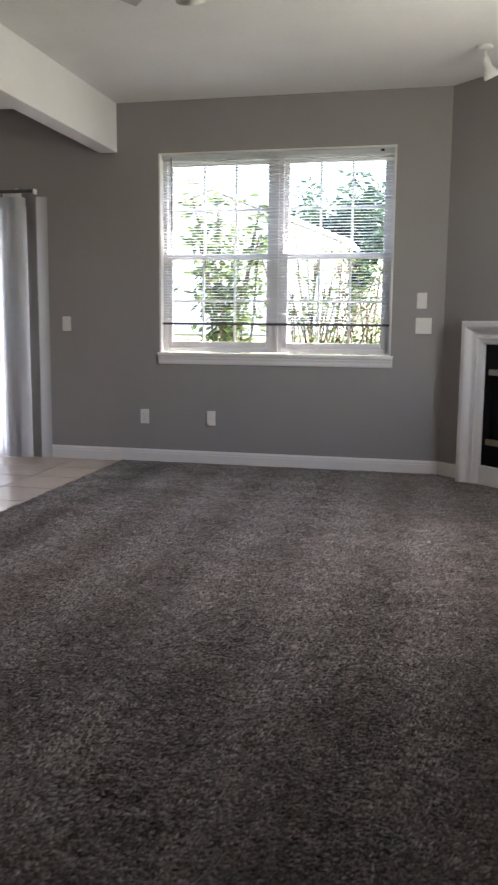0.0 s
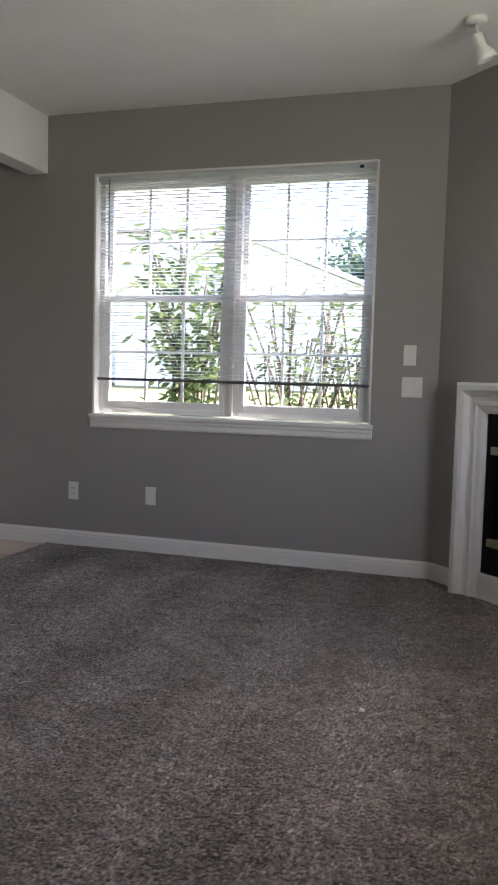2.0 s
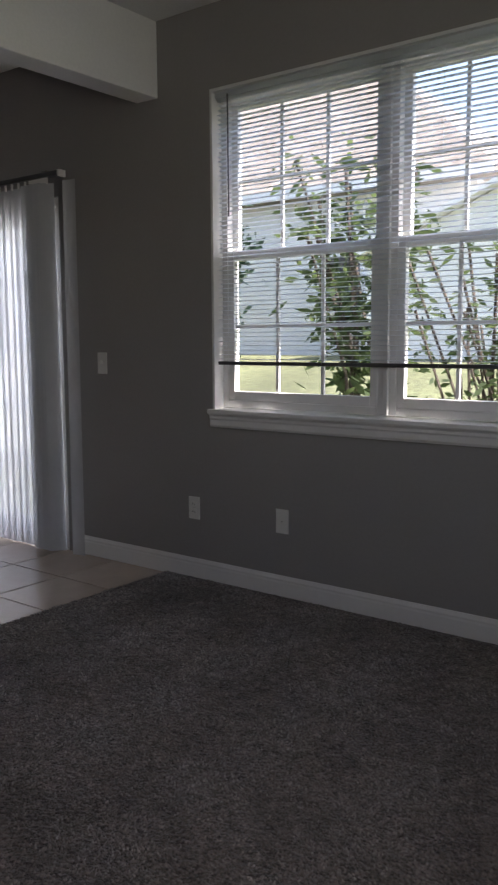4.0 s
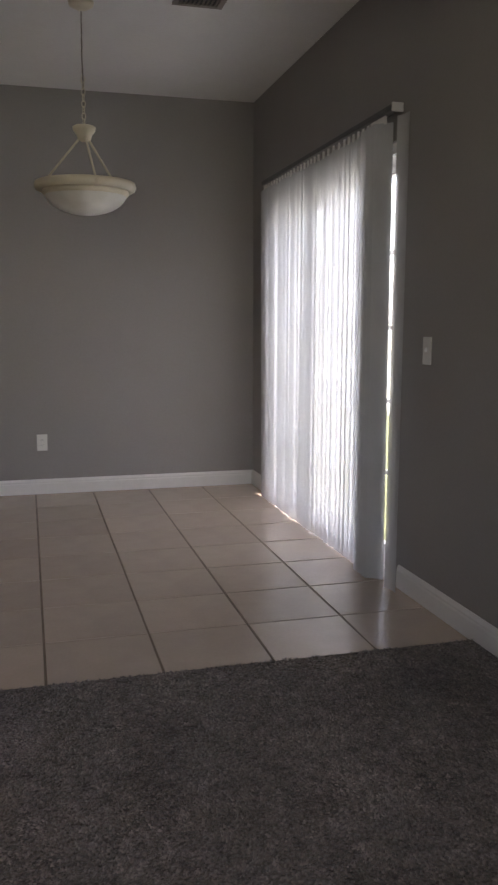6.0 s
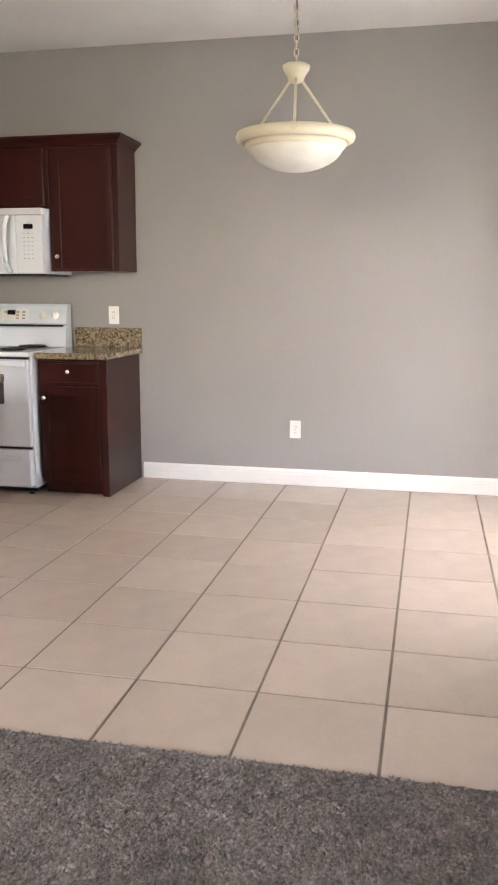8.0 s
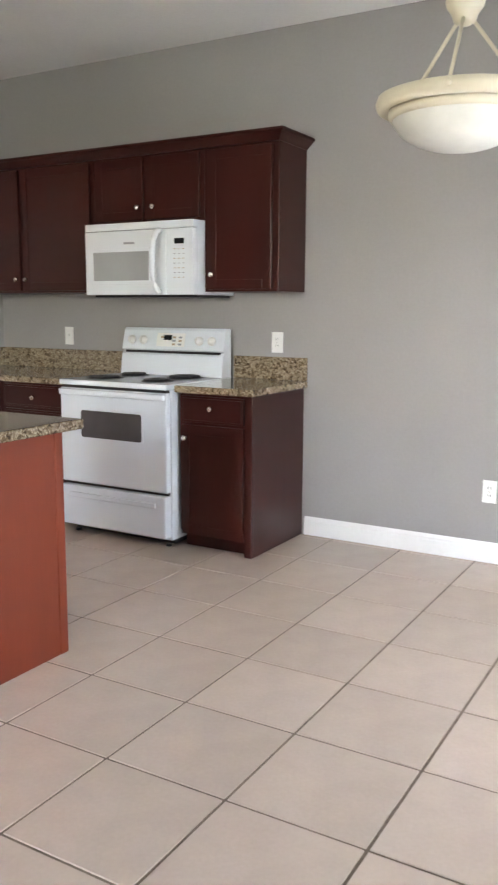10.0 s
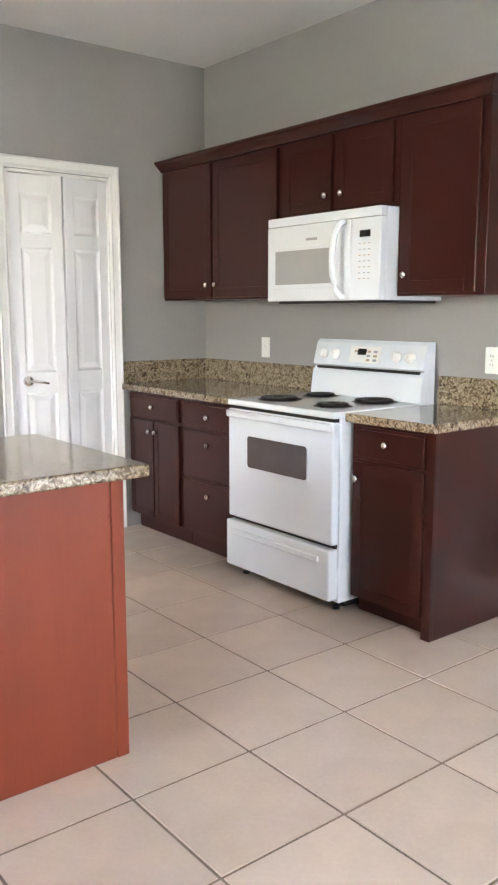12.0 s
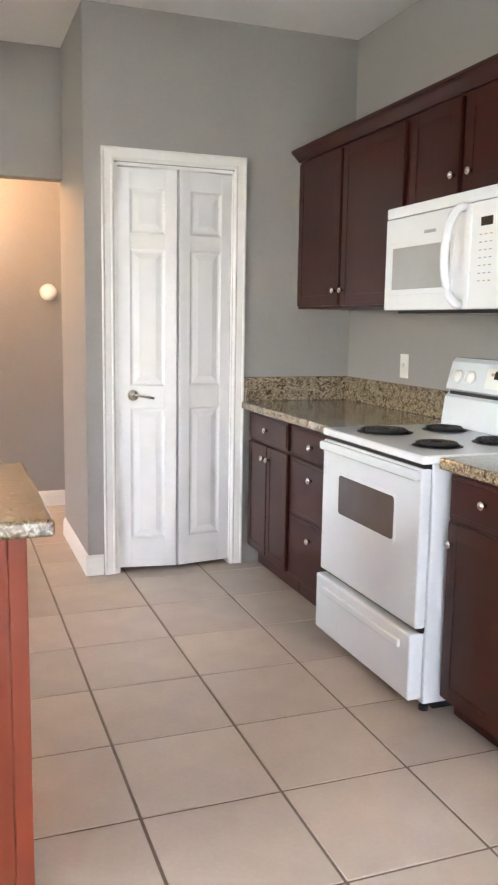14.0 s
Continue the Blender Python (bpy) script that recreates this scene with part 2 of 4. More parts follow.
def lathe(profile, steps=32, axis="z"):
    """Turn a profile of (radius, height) round an axis."""
    bm = bmesh.new()
    rings = []
    for r, h in profile:
        ring = []
        for i in range(steps):
            a = 2 * math.pi * i / steps
            p = (r * math.cos(a), r * math.sin(a), h)
            if axis == "x":
                p = (p[2], p[0], p[1])
            elif axis == "y":
                p = (p[1], p[2], p[0])
            ring.append(bm.verts.new(p))
        rings.append(ring)
    for a, b in zip(rings, rings[1:]):
        for i in range(steps):
            bm.faces.new((a[i], a[(i + 1) % steps], b[(i + 1) % steps], b[i]))
    if profile[0][0] > 1e-6:
        bm.faces.new(rings[0][::-1])
    if profile[-1][0] > 1e-6:
        bm.faces.new(rings[-1])
    bmesh.ops.remove_doubles(bm, verts=bm.verts, dist=1e-6)
    bmesh.ops.recalc_face_normals(bm, faces=bm.faces)
    return bm


def tube(points, radius, steps=10):
    """A round bar along a line of points."""
    bm = bmesh.new()
    pts = [Vector(p) for p in points]
    rings = []
    for i, p in enumerate(pts):
        d = (pts[min(i + 1, len(pts) - 1)] - pts[max(i - 1, 0)]).normalized()
        side = d.orthogonal().normalized() if abs(d.z) > 0.95 else d.cross(Vector((0, 0, 1))).normalized()
        up = side.cross(d)
        rings.append([bm.verts.new(p + radius * (math.cos(a) * side + math.sin(a) * up)) for a in [2 * math.pi * k / steps for k in range(steps)]])
    for a, b in zip(rings, rings[1:]):
        for k in range(steps):
            bm.faces.new((a[k], a[(k + 1) % steps], b[(k + 1) % steps], b[k]))
    bm.faces.new(rings[0][::-1])
    bm.faces.new(rings[-1])
    bmesh.ops.recalc_face_normals(bm, faces=bm.faces)
    return bm


def extrude_profile(profile, length):
    """A moulding: a closed (y, z) profile drawn along x from 0 to length."""
    bm = bmesh.new()
    a = [bm.verts.new((0, y, z)) for y, z in profile]
    b = [bm.verts.new((length, y, z)) for y, z in profile]
    n = len(profile)
    for i in range(n):
        bm.faces.new((a[i], a[(i + 1) % n], b[(i + 1) % n], b[i]))
    bm.faces.new(a[::-1])
    bm.faces.new(b)
    bmesh.ops.recalc_face_normals(bm, faces=bm.faces)
    return bm


def mesh_of(name, bm, mat, smooth=False):
    me = bpy.data.meshes.new(name)
    if smooth:
        for f in bm.faces:
            f.smooth = True
    bm.to_mesh(me)
    bm.free()
    me.materials.append(mat)
    return me


def part(name, bm, mat, parent=None, label="", m=None, smooth=False):
    """One bmesh as one mesh object under a thing or a part; at the pose m when given."""
    ob = new(name, mesh_of(name, bm, mat, smooth))
    if parent is not None:
        ob.parent = parent
    if m is not None:
        ob.matrix_basis = m
    if label:
        tagged(ob, label)
    return ob


def thing(name, label, category, m=None, group="", kind=""):
    ob = new(name)
    ob.empty_display_size = 0.1
    if m is not None:
        ob.matrix_basis = m
    return tagged(ob, label, category, group, kind)


def solid(name, bm, mat, label, category, kind="structure", m=None, group=""):
    return tagged(part(name, bm, mat, m=m), label, category, group, kind)


# ---- structure ----
CEILING, WALL = 2.865, 0.16
SOUTH = -5.11                    # the pantry wall
HEADER = -5.88                   # the wall over the hall's opening
WIN = (3.70, 5.56, 0.90, 2.472)  # the window's opening: x, x, z, z
SLIDE = (0.62, 2.55, 0.0, 2.09)  # the glass door's opening
DIAG = (5.95, 0.0)               # where the fireplace wall starts
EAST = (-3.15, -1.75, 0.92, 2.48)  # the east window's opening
BACK = -8.0

rise = ((-600, -0.20), (2.6, -0.20), (4.0, -0.14), (6.0, 0.16), (8.0, 0.58), (9.6, 0.84), (11.0, 0.94), (600, 0.95), (600, -0.6), (-600, -0.6))
ground = solid("ground", extrude_profile(rise, 1200), M_LAWN, "sunlit green lawn rising away from the house", "lawn", m=pose(-600, 0, 0))
bm = box(-WALL, -6.86, -0.2, 3.37, 0.0, -0.004)
grout = solid("floor", bm, M_GROUT, "beige ceramic tile floor with dark grout", "floor")
carpet_bm = bmesh.new()
add_box(carpet_bm, 3.37, BACK, -0.2, 7.6, 0.0, 0.010, 0.006)
carpet = solid("floor_carpet", carpet_bm, M_CARPET, "grey-brown cut pile carpet with traffic marks", "carpet")

bm = box(-WALL, -6.98, -0.2, 0, WALL, CEILING)
solid("wall_west", bm, M_WALL, "greige painted dining and kitchen wall", "wall")

bm = bmesh.new()
for x0, x1, z0, z1 in ((0, SLIDE[0], -0.2, CEILING), (SLIDE[0], SLIDE[1], SLIDE[3], CEILING), (SLIDE[1], WIN[0], -0.2, CEILING),
                       (WIN[0], WIN[1], -0.2, WIN[2]), (WIN[0], WIN[1], WIN[3], CEILING), (WIN[1], 7.6, -0.2, CEILING)):
    add_box(bm, x0, 0, z0, x1, WALL, z1)
solid("wall_north", bm, M_WALL, "greige painted wall with window and glass door", "wall")

bm = bmesh.new()
PANTRY = (0.705, 1.325, 2.125)
for x0, x1, z0, z1 in ((0, PANTRY[0], -0.2, CEILING), (PANTRY[0], PANTRY[1], PANTRY[2], CEILING), (PANTRY[1], 1.49, -0.2, CEILING)):
    add_box(bm, x0, SOUTH - 0.12, z0, x1, SOUTH, z1)
solid("wall_pantry", bm, M_WALL, "greige painted wall round the pantry door", "wall")
solid("wall_hall_side", box(1.37, HEADER - 0.12, -0.2, 1.49, SOUTH - 0.12, CEILING), M_WALL, "greige painted hall side wall", "wall")
solid("wall_hall_inner", box(1.22, -6.86, -0.2, 1.34, HEADER - 0.12, CEILING), M_WALL, "greige painted hall inner side wall", "wall")
solid("wall_pantry_back", box(0, -5.95, -0.2, 1.37, -5.85, CEILING), M_WALL, "plain greige wall inside the pantry", "wall")
bm = bmesh.new()
add_box(bm, 1.49, HEADER - 0.12, 2.145, 2.75, HEADER, CEILING)
add_box(bm, 2.75, HEADER - 0.12, -0.2, 3.37, HEADER, CEILING)
solid("wall_hall_header", bm, M_WALL, "greige painted header over the hall opening", "wall")
solid("wall_hall_back", box(1.22, -6.98, -0.2, 3.37, -6.86, CEILING), M_WALL, "greige painted wall at the end of the hall", "wall")
solid("wall_living_west", box(3.25, BACK - 0.16, -0.2, 3.37, HEADER - 0.12, CEILING), M_WALL, "plain greige living room wall", "wall")
solid("wall_south", box(3.37, BACK - 0.16, -0.2, 7.6, BACK, CEILING), M_WALL, "plain greige living room wall", "wall")
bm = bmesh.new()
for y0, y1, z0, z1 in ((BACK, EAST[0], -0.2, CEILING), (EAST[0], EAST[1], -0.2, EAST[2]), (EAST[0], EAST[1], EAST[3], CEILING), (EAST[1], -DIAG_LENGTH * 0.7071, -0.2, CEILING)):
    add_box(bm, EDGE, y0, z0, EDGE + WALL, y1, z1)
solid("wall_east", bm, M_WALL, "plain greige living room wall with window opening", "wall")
DIAG_POSE = Matrix.Translation((DIAG[0], DIAG[1], 0)) @ Matrix.Rotation(radians(-45), 4, "Z")  # x along the wall, -y into the room
bm = bmesh.new()
FIRE = (0.436, 1.344, 0.15, 1.035)
for x0, x1, z0, z1 in ((0, FIRE[0], -0.2, CEILING), (FIRE[0], FIRE[1], -0.2, FIRE[2]), (FIRE[0], FIRE[1], FIRE[3], CEILING), (FIRE[1], DIAG_LENGTH + 0.06, -0.2, CEILING)):
    add_box(bm, x0, 0, z0, x1, 0.10, z1)
solid("wall_fireplace", bm, M_WALL, "greige painted corner wall above the fireplace", "wall", m=DIAG_POSE)

bm = bmesh.new()
add_box(bm, -WALL, -6.98, CEILING, 7.7, WALL, CEILING + 0.2)
add_box(bm, 3.25, BACK - 0.16, CEILING, 7.7, -6.98, CEILING + 0.2)
solid("ceiling", bm, M_CEIL, "white textured flat ceiling", "ceiling")
solid("beam", box(3.355 - BEAM_WIDE, HEADER, 2.49, 3.355, 0, CEILING, 0.006), M_CEIL, "white painted dropped ceiling beam", "beam")
# unseen east overhang added to keep the sun out of the east window
solid("roof", box(-0.6, -8.6, CEILING + 0.25, 9.3, 0.20, CEILING + 0.4), M_ROOF, "plain unseen tan roof slab, run out east to block the sun", "roof")

# baseboards
BASE_PROFILE = ((0, 0), (-0.014, 0), (-0.014, 0.075), (-0.011, 0.083), (-0.012, 0.092), (-0.006, 0.104), (-0.004, 0.110), (0, 0.110))


def baseboard(length, m):
    return solid("baseboard", extrude_profile(BASE_PROFILE, length), M_TRIM, "white painted moulded baseboard", "baseboard", m=m, group="baseboards")


baseboard(DIAG[0] - 2.665, pose(2.665, 0, 0.002))
baseboard(SLIDE[0] - 0.02, pose(0.0, 0, 0.002))
baseboard(2.67, pose(0, -2.675, 0.002, 0, 0, 90))
baseboard(0.268, DIAG_POSE @ pose(0, 0, 0.002))
baseboard(0.27, DIAG_POSE @ pose(1.53, 0, 0.002))
baseboard(0.092, pose(1.503, SOUTH, 0.002, 0, 0, 180))
baseboard(0.90, pose(1.49, SOUTH - 0.887, 0.002, 0, 0, 90))
baseboard(1.91, pose(3.25, -6.86, 0.002, 0, 0, 180))

# ---- window with its blind ----


def window_unit(parent, x0, x1, z0, z1, y, rail):
    """A double-hung unit: an outer frame, an upper and a lower sash with muntins and panes."""
    w = 0.035
    frame_part = bmesh.new()
    for a in ((x0, z0, x0 + w, z1), (x1 - w, z0, x1, z1), (x0 + w, z0, x1 - w, z0 + w), (x0 + w, z1 - w, x1 - w, z1)):
        add_box(frame_part, a[0], y - 0.03, a[1], a[2], y + 0.06, a[3], 0.003)
    holder = part("window_frame", frame_part, M_TRIM, parent)
    for low, high, yy in ((z0 + w, rail + 0.02, y - 0.012), (rail - 0.02, z1 - w, y + 0.026)):
        sash = bmesh.new()
        a0, a1, s = x0 + w, x1 - w, 0.038
        for b in ((a0, low, a0 + s, high), (a1 - s, low, a1, high), (a0 + s, low, a1 - s, low + s + 0.008), (a0 + s, high - s, a1 - s, high)):
            add_box(sash, b[0], yy - 0.016, b[1], b[2], yy + 0.016, b[3], 0.004)
        sash_ob = part("sash", sash, M_TRIM, holder)
        gx0, gx1, gz0, gz1 = a0 + s, a1 - s, low + s, high - s
        pane = part("pane", box(gx0 - 0.005, yy - 0.003, gz0 - 0.005, gx1 + 0.005, yy + 0.003, gz1 + 0.005), M_GLASS, holder)
        pane.visible_shadow = False
        for i in (1, 2):
            x = gx0 + (gx1 - gx0) * i / 3
            part("muntin", box(x - 0.009, yy - 0.007, gz0, x + 0.009, yy + 0.007, gz1, 0.002), M_TRIM, holder)
        zm = (gz0 + gz1) / 2
        part("muntin", box(gx0, yy - 0.0065, zm - 0.009, gx1, yy + 0.0065, zm + 0.009, 0.002), M_TRIM, holder)


window = thing("window_1", "white twin double-hung window with divided panes", "window", kind="structure")
middle = 4.652
window_unit(window, WIN[0] + 0.014, middle - 0.012, WIN[2] + 0.02, WIN[3] - 0.014, 0.10, 1.675)
window_unit(window, middle + 0.012, WIN[1] - 0.014, WIN[2] + 0.02, WIN[3] - 0.014, 0.10, 1.675)
part("mullion", box(middle - 0.012, 0.055, WIN[2] + 0.02, middle + 0.012, 0.155, WIN[3] - 0.014, 0.003), M_TRIM, window)
for nm, b in (("window_jamb", (WIN[0], 0.0, WIN[2], WIN[0] + 0.014, 0.16, WIN[3])), ("window_jamb", (WIN[1] - 0.014, 0.0, WIN[2], WIN[1], 0.16, WIN[3])),
              ("window_head", (WIN[0] + 0.014, 0.0, WIN[3] - 0.014, WIN[1] - 0.014, 0.16, WIN[3]))):
    part(nm, box(*b), M_TRIM, window)
stool = bmesh.new()
add_box(stool, WIN[0] - 0.012, -0.035, WIN[2] - 0.012, WIN[1] + 0.018, 0.0, WIN[2] + 0.012, 0.006)
add_box(stool, WIN[0] + 0.001, 0.0, WIN[2] - 0.012, WIN[1] - 0.001, 0.15, WIN[2] + 0.012)
part("window_sill", stool, M_TRIM, window)
APRON = ((0, 0), (-0.010, 0), (-0.016, 0.012), (-0.016, 0.038), (-0.021, 0.046), (-0.021, 0.058), (-0.028, 0.068), (0, 0.068))
part("apron", extrude_profile(APRON, WIN[1] - WIN[0] + 0.020), M_TRIM, window, m=pose(WIN[0] - 0.006, 0, WIN[2] - 0.080))

blind = thing("mini_blind", "white mini blind lowered most way, slats open", "blind", pose(0, 0.035, 0))
bx0, bx1 = WIN[0] + 0.02, WIN[1] - 0.02
part("head_rail", box(bx0, -0.014, WIN[3] - 0.045, bx1, 0.014, WIN[3] - 0.016, 0.002), M_SLAT, blind)
# rail coloured dark grey for how it darkens against the daylight
part("bottom_rail", box(bx0, -0.013, 1.135, bx1, 0.013, 1.153, 0.004), M_WAND, blind, "bottom rail, its backlit shade put into dark grey")
slat_bm = bmesh.new()
cross = [(-0.0125, -0.0012), (-0.006, 0.0006), (0, 0.0012), (0.006, 0.0006), (0.0125, -0.0012)]
rows_top = [[slat_bm.verts.new((x, y, z + 0.0004)) for y, z in cross] for x in (bx0 + 0.004, bx1 - 0.004)]
rows_low = [[slat_bm.verts.new((x, y, z - 0.0004)) for y, z in cross] for x in (bx0 + 0.004, bx1 - 0.004)]
for i in range(4):
    slat_bm.faces.new((rows_top[0][i], rows_top[1][i], rows_top[1][i + 1], rows_top[0][i + 1]))
    slat_bm.faces.new((rows_low[0][i], rows_low[0][i + 1], rows_low[1][i + 1], rows_low[1][i]))
slat_mesh = mesh_of("slat", slat_bm, M_SLAT)
rng = random.Random(4)
SLATS = 58
for i in range(SLATS):
    s = new("slat", slat_mesh)
    s.parent = blind
    s.matrix_basis = pose(0, 0, 1.165 + i * (WIN[3] - 0.055 - 1.165) / (SLATS - 1), rng.uniform(-5, 0), 0, rng.uniform(-0.05, 0.05))
for x in (bx0 + 0.14, bx0 + 0.62, bx0 + 1.20, bx1 - 0.14):
    part("ladder_cord", tube([(x, -0.0128, 1.14), (x, -0.0128, WIN[3] - 0.03)], 0.0009, 5), M_SLAT, blind)
part("mount_clip", box(bx1 - 0.10, -0.0165, WIN[3] - 0.040, bx1 - 0.075, -0.0145, WIN[3] - 0.022), M_BLACK, blind, "small dark mounting clip")
part("wand", tube([(bx0 + 0.085, -0.022, 1.86), (bx0 + 0.08, -0.02, WIN[3] - 0.035)], 0.004, 8), M_WAND, blind, "thin grey tilt wand")

# ---- glass door with vertical blinds ----
slide = thing("door_1", "white sliding glass patio door with divided panes", "door", kind="structure")
sx0, sx1, sz0, sz1 = SLIDE
outer = bmesh.new()
for a in ((sx0, sz0, sx0 + 0.05, sz1), (sx1 - 0.05, sz0, sx1, sz1), (sx0 + 0.05, sz1 - 0.05, sx1 - 0.05, sz1), (sx0 + 0.05, sz0 - 0.1, sx1 - 0.05, sz0 + 0.03)):
    add_box(outer, a[0], 0.02, a[1], a[2], 0.15, a[3], 0.004)
part("door_frame", outer, M_TRIM, slide)
centre = (sx0 + sx1) / 2
for a0, a1, y in ((sx0 + 0.05, centre + 0.03, 0.11), (centre - 0.03, sx1 - 0.05, 0.065)):
    leaf = bmesh.new()
    for b in ((a0, sz0 + 0.03, a0 + 0.07, sz1 - 0.05), (a1 - 0.07, sz0 + 0.03, a1, sz1 - 0.05), (a0 + 0.07, sz1 - 0.13, a1 - 0.07, sz1 - 0.05), (a0 + 0.07, sz0 + 0.03, a1 - 0.07, sz0 + 0.14)):
        add_box(leaf, b[0], y - 0.018, b[1], b[2], y + 0.018, b[3], 0.003)
    leaf_ob = part("door_leaf", leaf, M_TRIM, slide)
    g = part("pane", box(a0 + 0.065, y - 0.003, sz0 + 0.135, a1 - 0.065, y + 0.003, sz1 - 0.125), M_GLASS, leaf_ob)
    g.visible_shadow = False
    for i in (1, 2):
        x = a0 + 0.07 + (a1 - a0 - 0.14) * i / 3
        part("muntin", box(x - 0.010, y - 0.008, sz0 + 0.14, x + 0.010, y + 0.008, sz1 - 0.13), M_TRIM, leaf_ob)
    for i in range(1, 5):
        z = sz0 + 0.14 + (sz1 - sz0 - 0.27) * i / 5
        part("muntin", box(a0 + 0.07, y - 0.0075, z - 0.010, a1 - 0.07, y + 0.0075, z + 0.010), M_TRIM, leaf_ob)

vertical = thing("vertical_blind", "white translucent vertical blind drawn across glass door", "blind")
part("head_track", box(0.545, -0.092, 2.186, 2.66, -0.048, 2.212, 0.004), M_WAND, vertical, "dark grey metal head track")
part("end_cap", box(2.66, -0.097, 2.176, 2.672, -0.043, 2.215, 0.003), M_PLASTIC, vertical, "white plastic end cap")
for x in (0.9, 1.7, 2.5):
    part("bracket", box(x - 0.015, -0.06, 2.2125, x + 0.015, 0.0, 2.230), M_CHROME, vertical)
vane_bm = bmesh.new()
curve = [(-0.0445 + 0.089 * i / 6, 0.006 * (1 - ((i - 3) / 3) ** 2)) for i in range(7)]
for yoff in (0.0004, -0.0004):
    lo = [vane_bm.verts.new((x, y + yoff, 0.008)) for x, y in curve]
    hi = [vane_bm.verts.new((x, y + yoff, 2.155)) for x, y in curve]
    for i in range(6):
        vane_bm.faces.new((lo[i], lo[i + 1], hi[i + 1], hi[i]) if yoff < 0 else (lo[i + 1], lo[i], hi[i], hi[i + 1]))
vane_mesh = mesh_of("vane", vane_bm, M_VANE, True)
clip_mesh = mesh_of("carrier", box(-0.006, -0.004, 2.15, 0.006, 0.004, 2.1865), M_PLASTIC)
rng = random.Random(9)
x, spots_x = 0.590, [(0.550, 6)]
while x < 2.36:                     # overlapping folds, a single bright stretch, then a flat one
    if x < 1.58:
        spots_x.append((x, rng.uniform(6, 20)))
        x += rng.uniform(0.056, 0.068)
    elif x < 2.0:
        spots_x.append((x, rng.uniform(5, 12)))
        x += rng.uniform(0.076, 0.082)
    else:
        spots_x.append((x, rng.uniform(1, 4)))
        x += 0.062
x = 2.385
while x < 2.545:                     # stacked edge-on beside a narrow open slit
    spots_x.append((x, rng.uniform(50, 66)))
    x += 0.014
spots_x.append((2.715, 10))
for x, turn_by in spots_x:
    v = new("vane", vane_mesh)
    v.parent, v.matrix_basis = vertical, pose(x, -0.070 + rng.uniform(-0.004, 0.004), 0, rng.uniform(-0.25, 0.25), rng.uniform(-0.2, 0.2), turn_by)
    if x < 2.67:
        c = new("carrier", clip_mesh)
        c.parent, c.matrix_basis = vertical, pose(x, -0.070, 0, 0, 0, turn_by)

# ---- switches and outlets ----


def wall_plate(m, label, kinds, group="wall plates"):
    """A plate in the plane y = 0 that faces -y; kinds: one letter a gang, o outlet, s switch."""
    plate = thing("outlet" if "o" in kinds else "light_switch", label, "outlet" if "o" in kinds else "switch", m, group)
    half = 0.037 + 0.023 * (len(kinds) - 1)
    part("plate", box(-half, -0.006, -0.060, half, 0.0, 0.060, 0.003), M_PLASTIC, plate)
    for i, what in enumerate(kinds):
        cx = (i - (len(kinds) - 1) / 2) * 0.046
        if what == "o":
            for dz in (-0.020, 0.020):
                face = part("socket", box(cx - 0.017, -0.0085, dz - 0.0145, cx + 0.017, -0.006, dz + 0.0145, 0.001), M_PLASTIC, plate)
                part("slot", box(cx - 0.008, -0.0092, dz - 0.005, cx - 0.0055, -0.0084, dz + 0.006), M_BLACK, face)
                part("slot", box(cx + 0.0055, -0.0092, dz - 0.005, cx + 0.008, -0.0084, dz + 0.006), M_BLACK, face)
        elif what == "s":
            part("toggle", box(cx - 0.005, -0.018, -0.004, cx + 0.005, -0.006, 0.014, 0.002), M_PLASTIC, plate)
        part("screw", lathe(((0.0, -0.0075), (0.003, -0.007), (0.003, -0.006)), 8, "y"), M_CHROME, plate, m=pose(cx, 0, 0))
    return plate


wall_plate(pose(3.567, 0, 0.383), "white duplex outlet low on greige wall", "o")
wall_plate(pose(4.135, 0, 0.383), "blank white cover plate low under window", "b")
wall_plate(pose(2.888, 0, 1.135), "white light switch beside patio door", "s")
wall_plate(pose(5.781, 0, 1.331), "single white light switch near corner", "s")
wall_plate(pose(5.800, 0, 1.144), "double white light switch near corner", "ss")
WEST = Matrix.Rotation(radians(90), 4, "Z")
wall_plate(Matrix.Translation((0, -1.600, 0.384)) @ WEST, "white duplex outlet low on dining wall", "o")
wall_plate(Matrix.Translation((0, -4.485, 1.139)) @ WEST, "white switch plate above kitchen counter", "s")
wall_plate(Matrix.Translation((0, -2.872, 1.132)) @ WEST, "white duplex outlet above end counter", "o")

# ---- fireplace ----
fire = thing("fireplace", "white moulded surround round black gas firebox with brass bars", "fireplace", DIAG_POSE)
o0, o1, oz = 0.272, 1.508, 1.183
MOULD = ((0, 0), (0, -0.098), (0.014, -0.104), (0.040, -0.104), (0.056, -0.094), (0.078, -0.070), (0.096, -0.064), (0.118, -0.066), (0.128, -0.056), (0.150, -0.050), (0.164, -0.040), (0.164, 0.0))


def mitred(parent, name, line, out_dir):
    """One leg of the surround: a profile of (in from the outer edge, depth) run between two outer corners and cut on the mitre."""
    bm = bmesh.new()
    ends = []
    for (px, pz), (dx, dz) in zip(line, out_dir):
        ends.append([bm.verts.new((px + dx * a, d, pz + dz * a)) for a, d in MOULD])
    n = len(MOULD)
    for i in range(n):
        bm.faces.new((ends[0][i], ends[0][(i + 1) % n], ends[1][(i + 1) % n], ends[1][i]))
    bm.faces.new(ends[0][::-1])
    bm.faces.new(ends[1])
    bmesh.ops.recalc_face_normals(bm, faces=bm.faces)
    return part(name, bm, M_TRIM, parent)


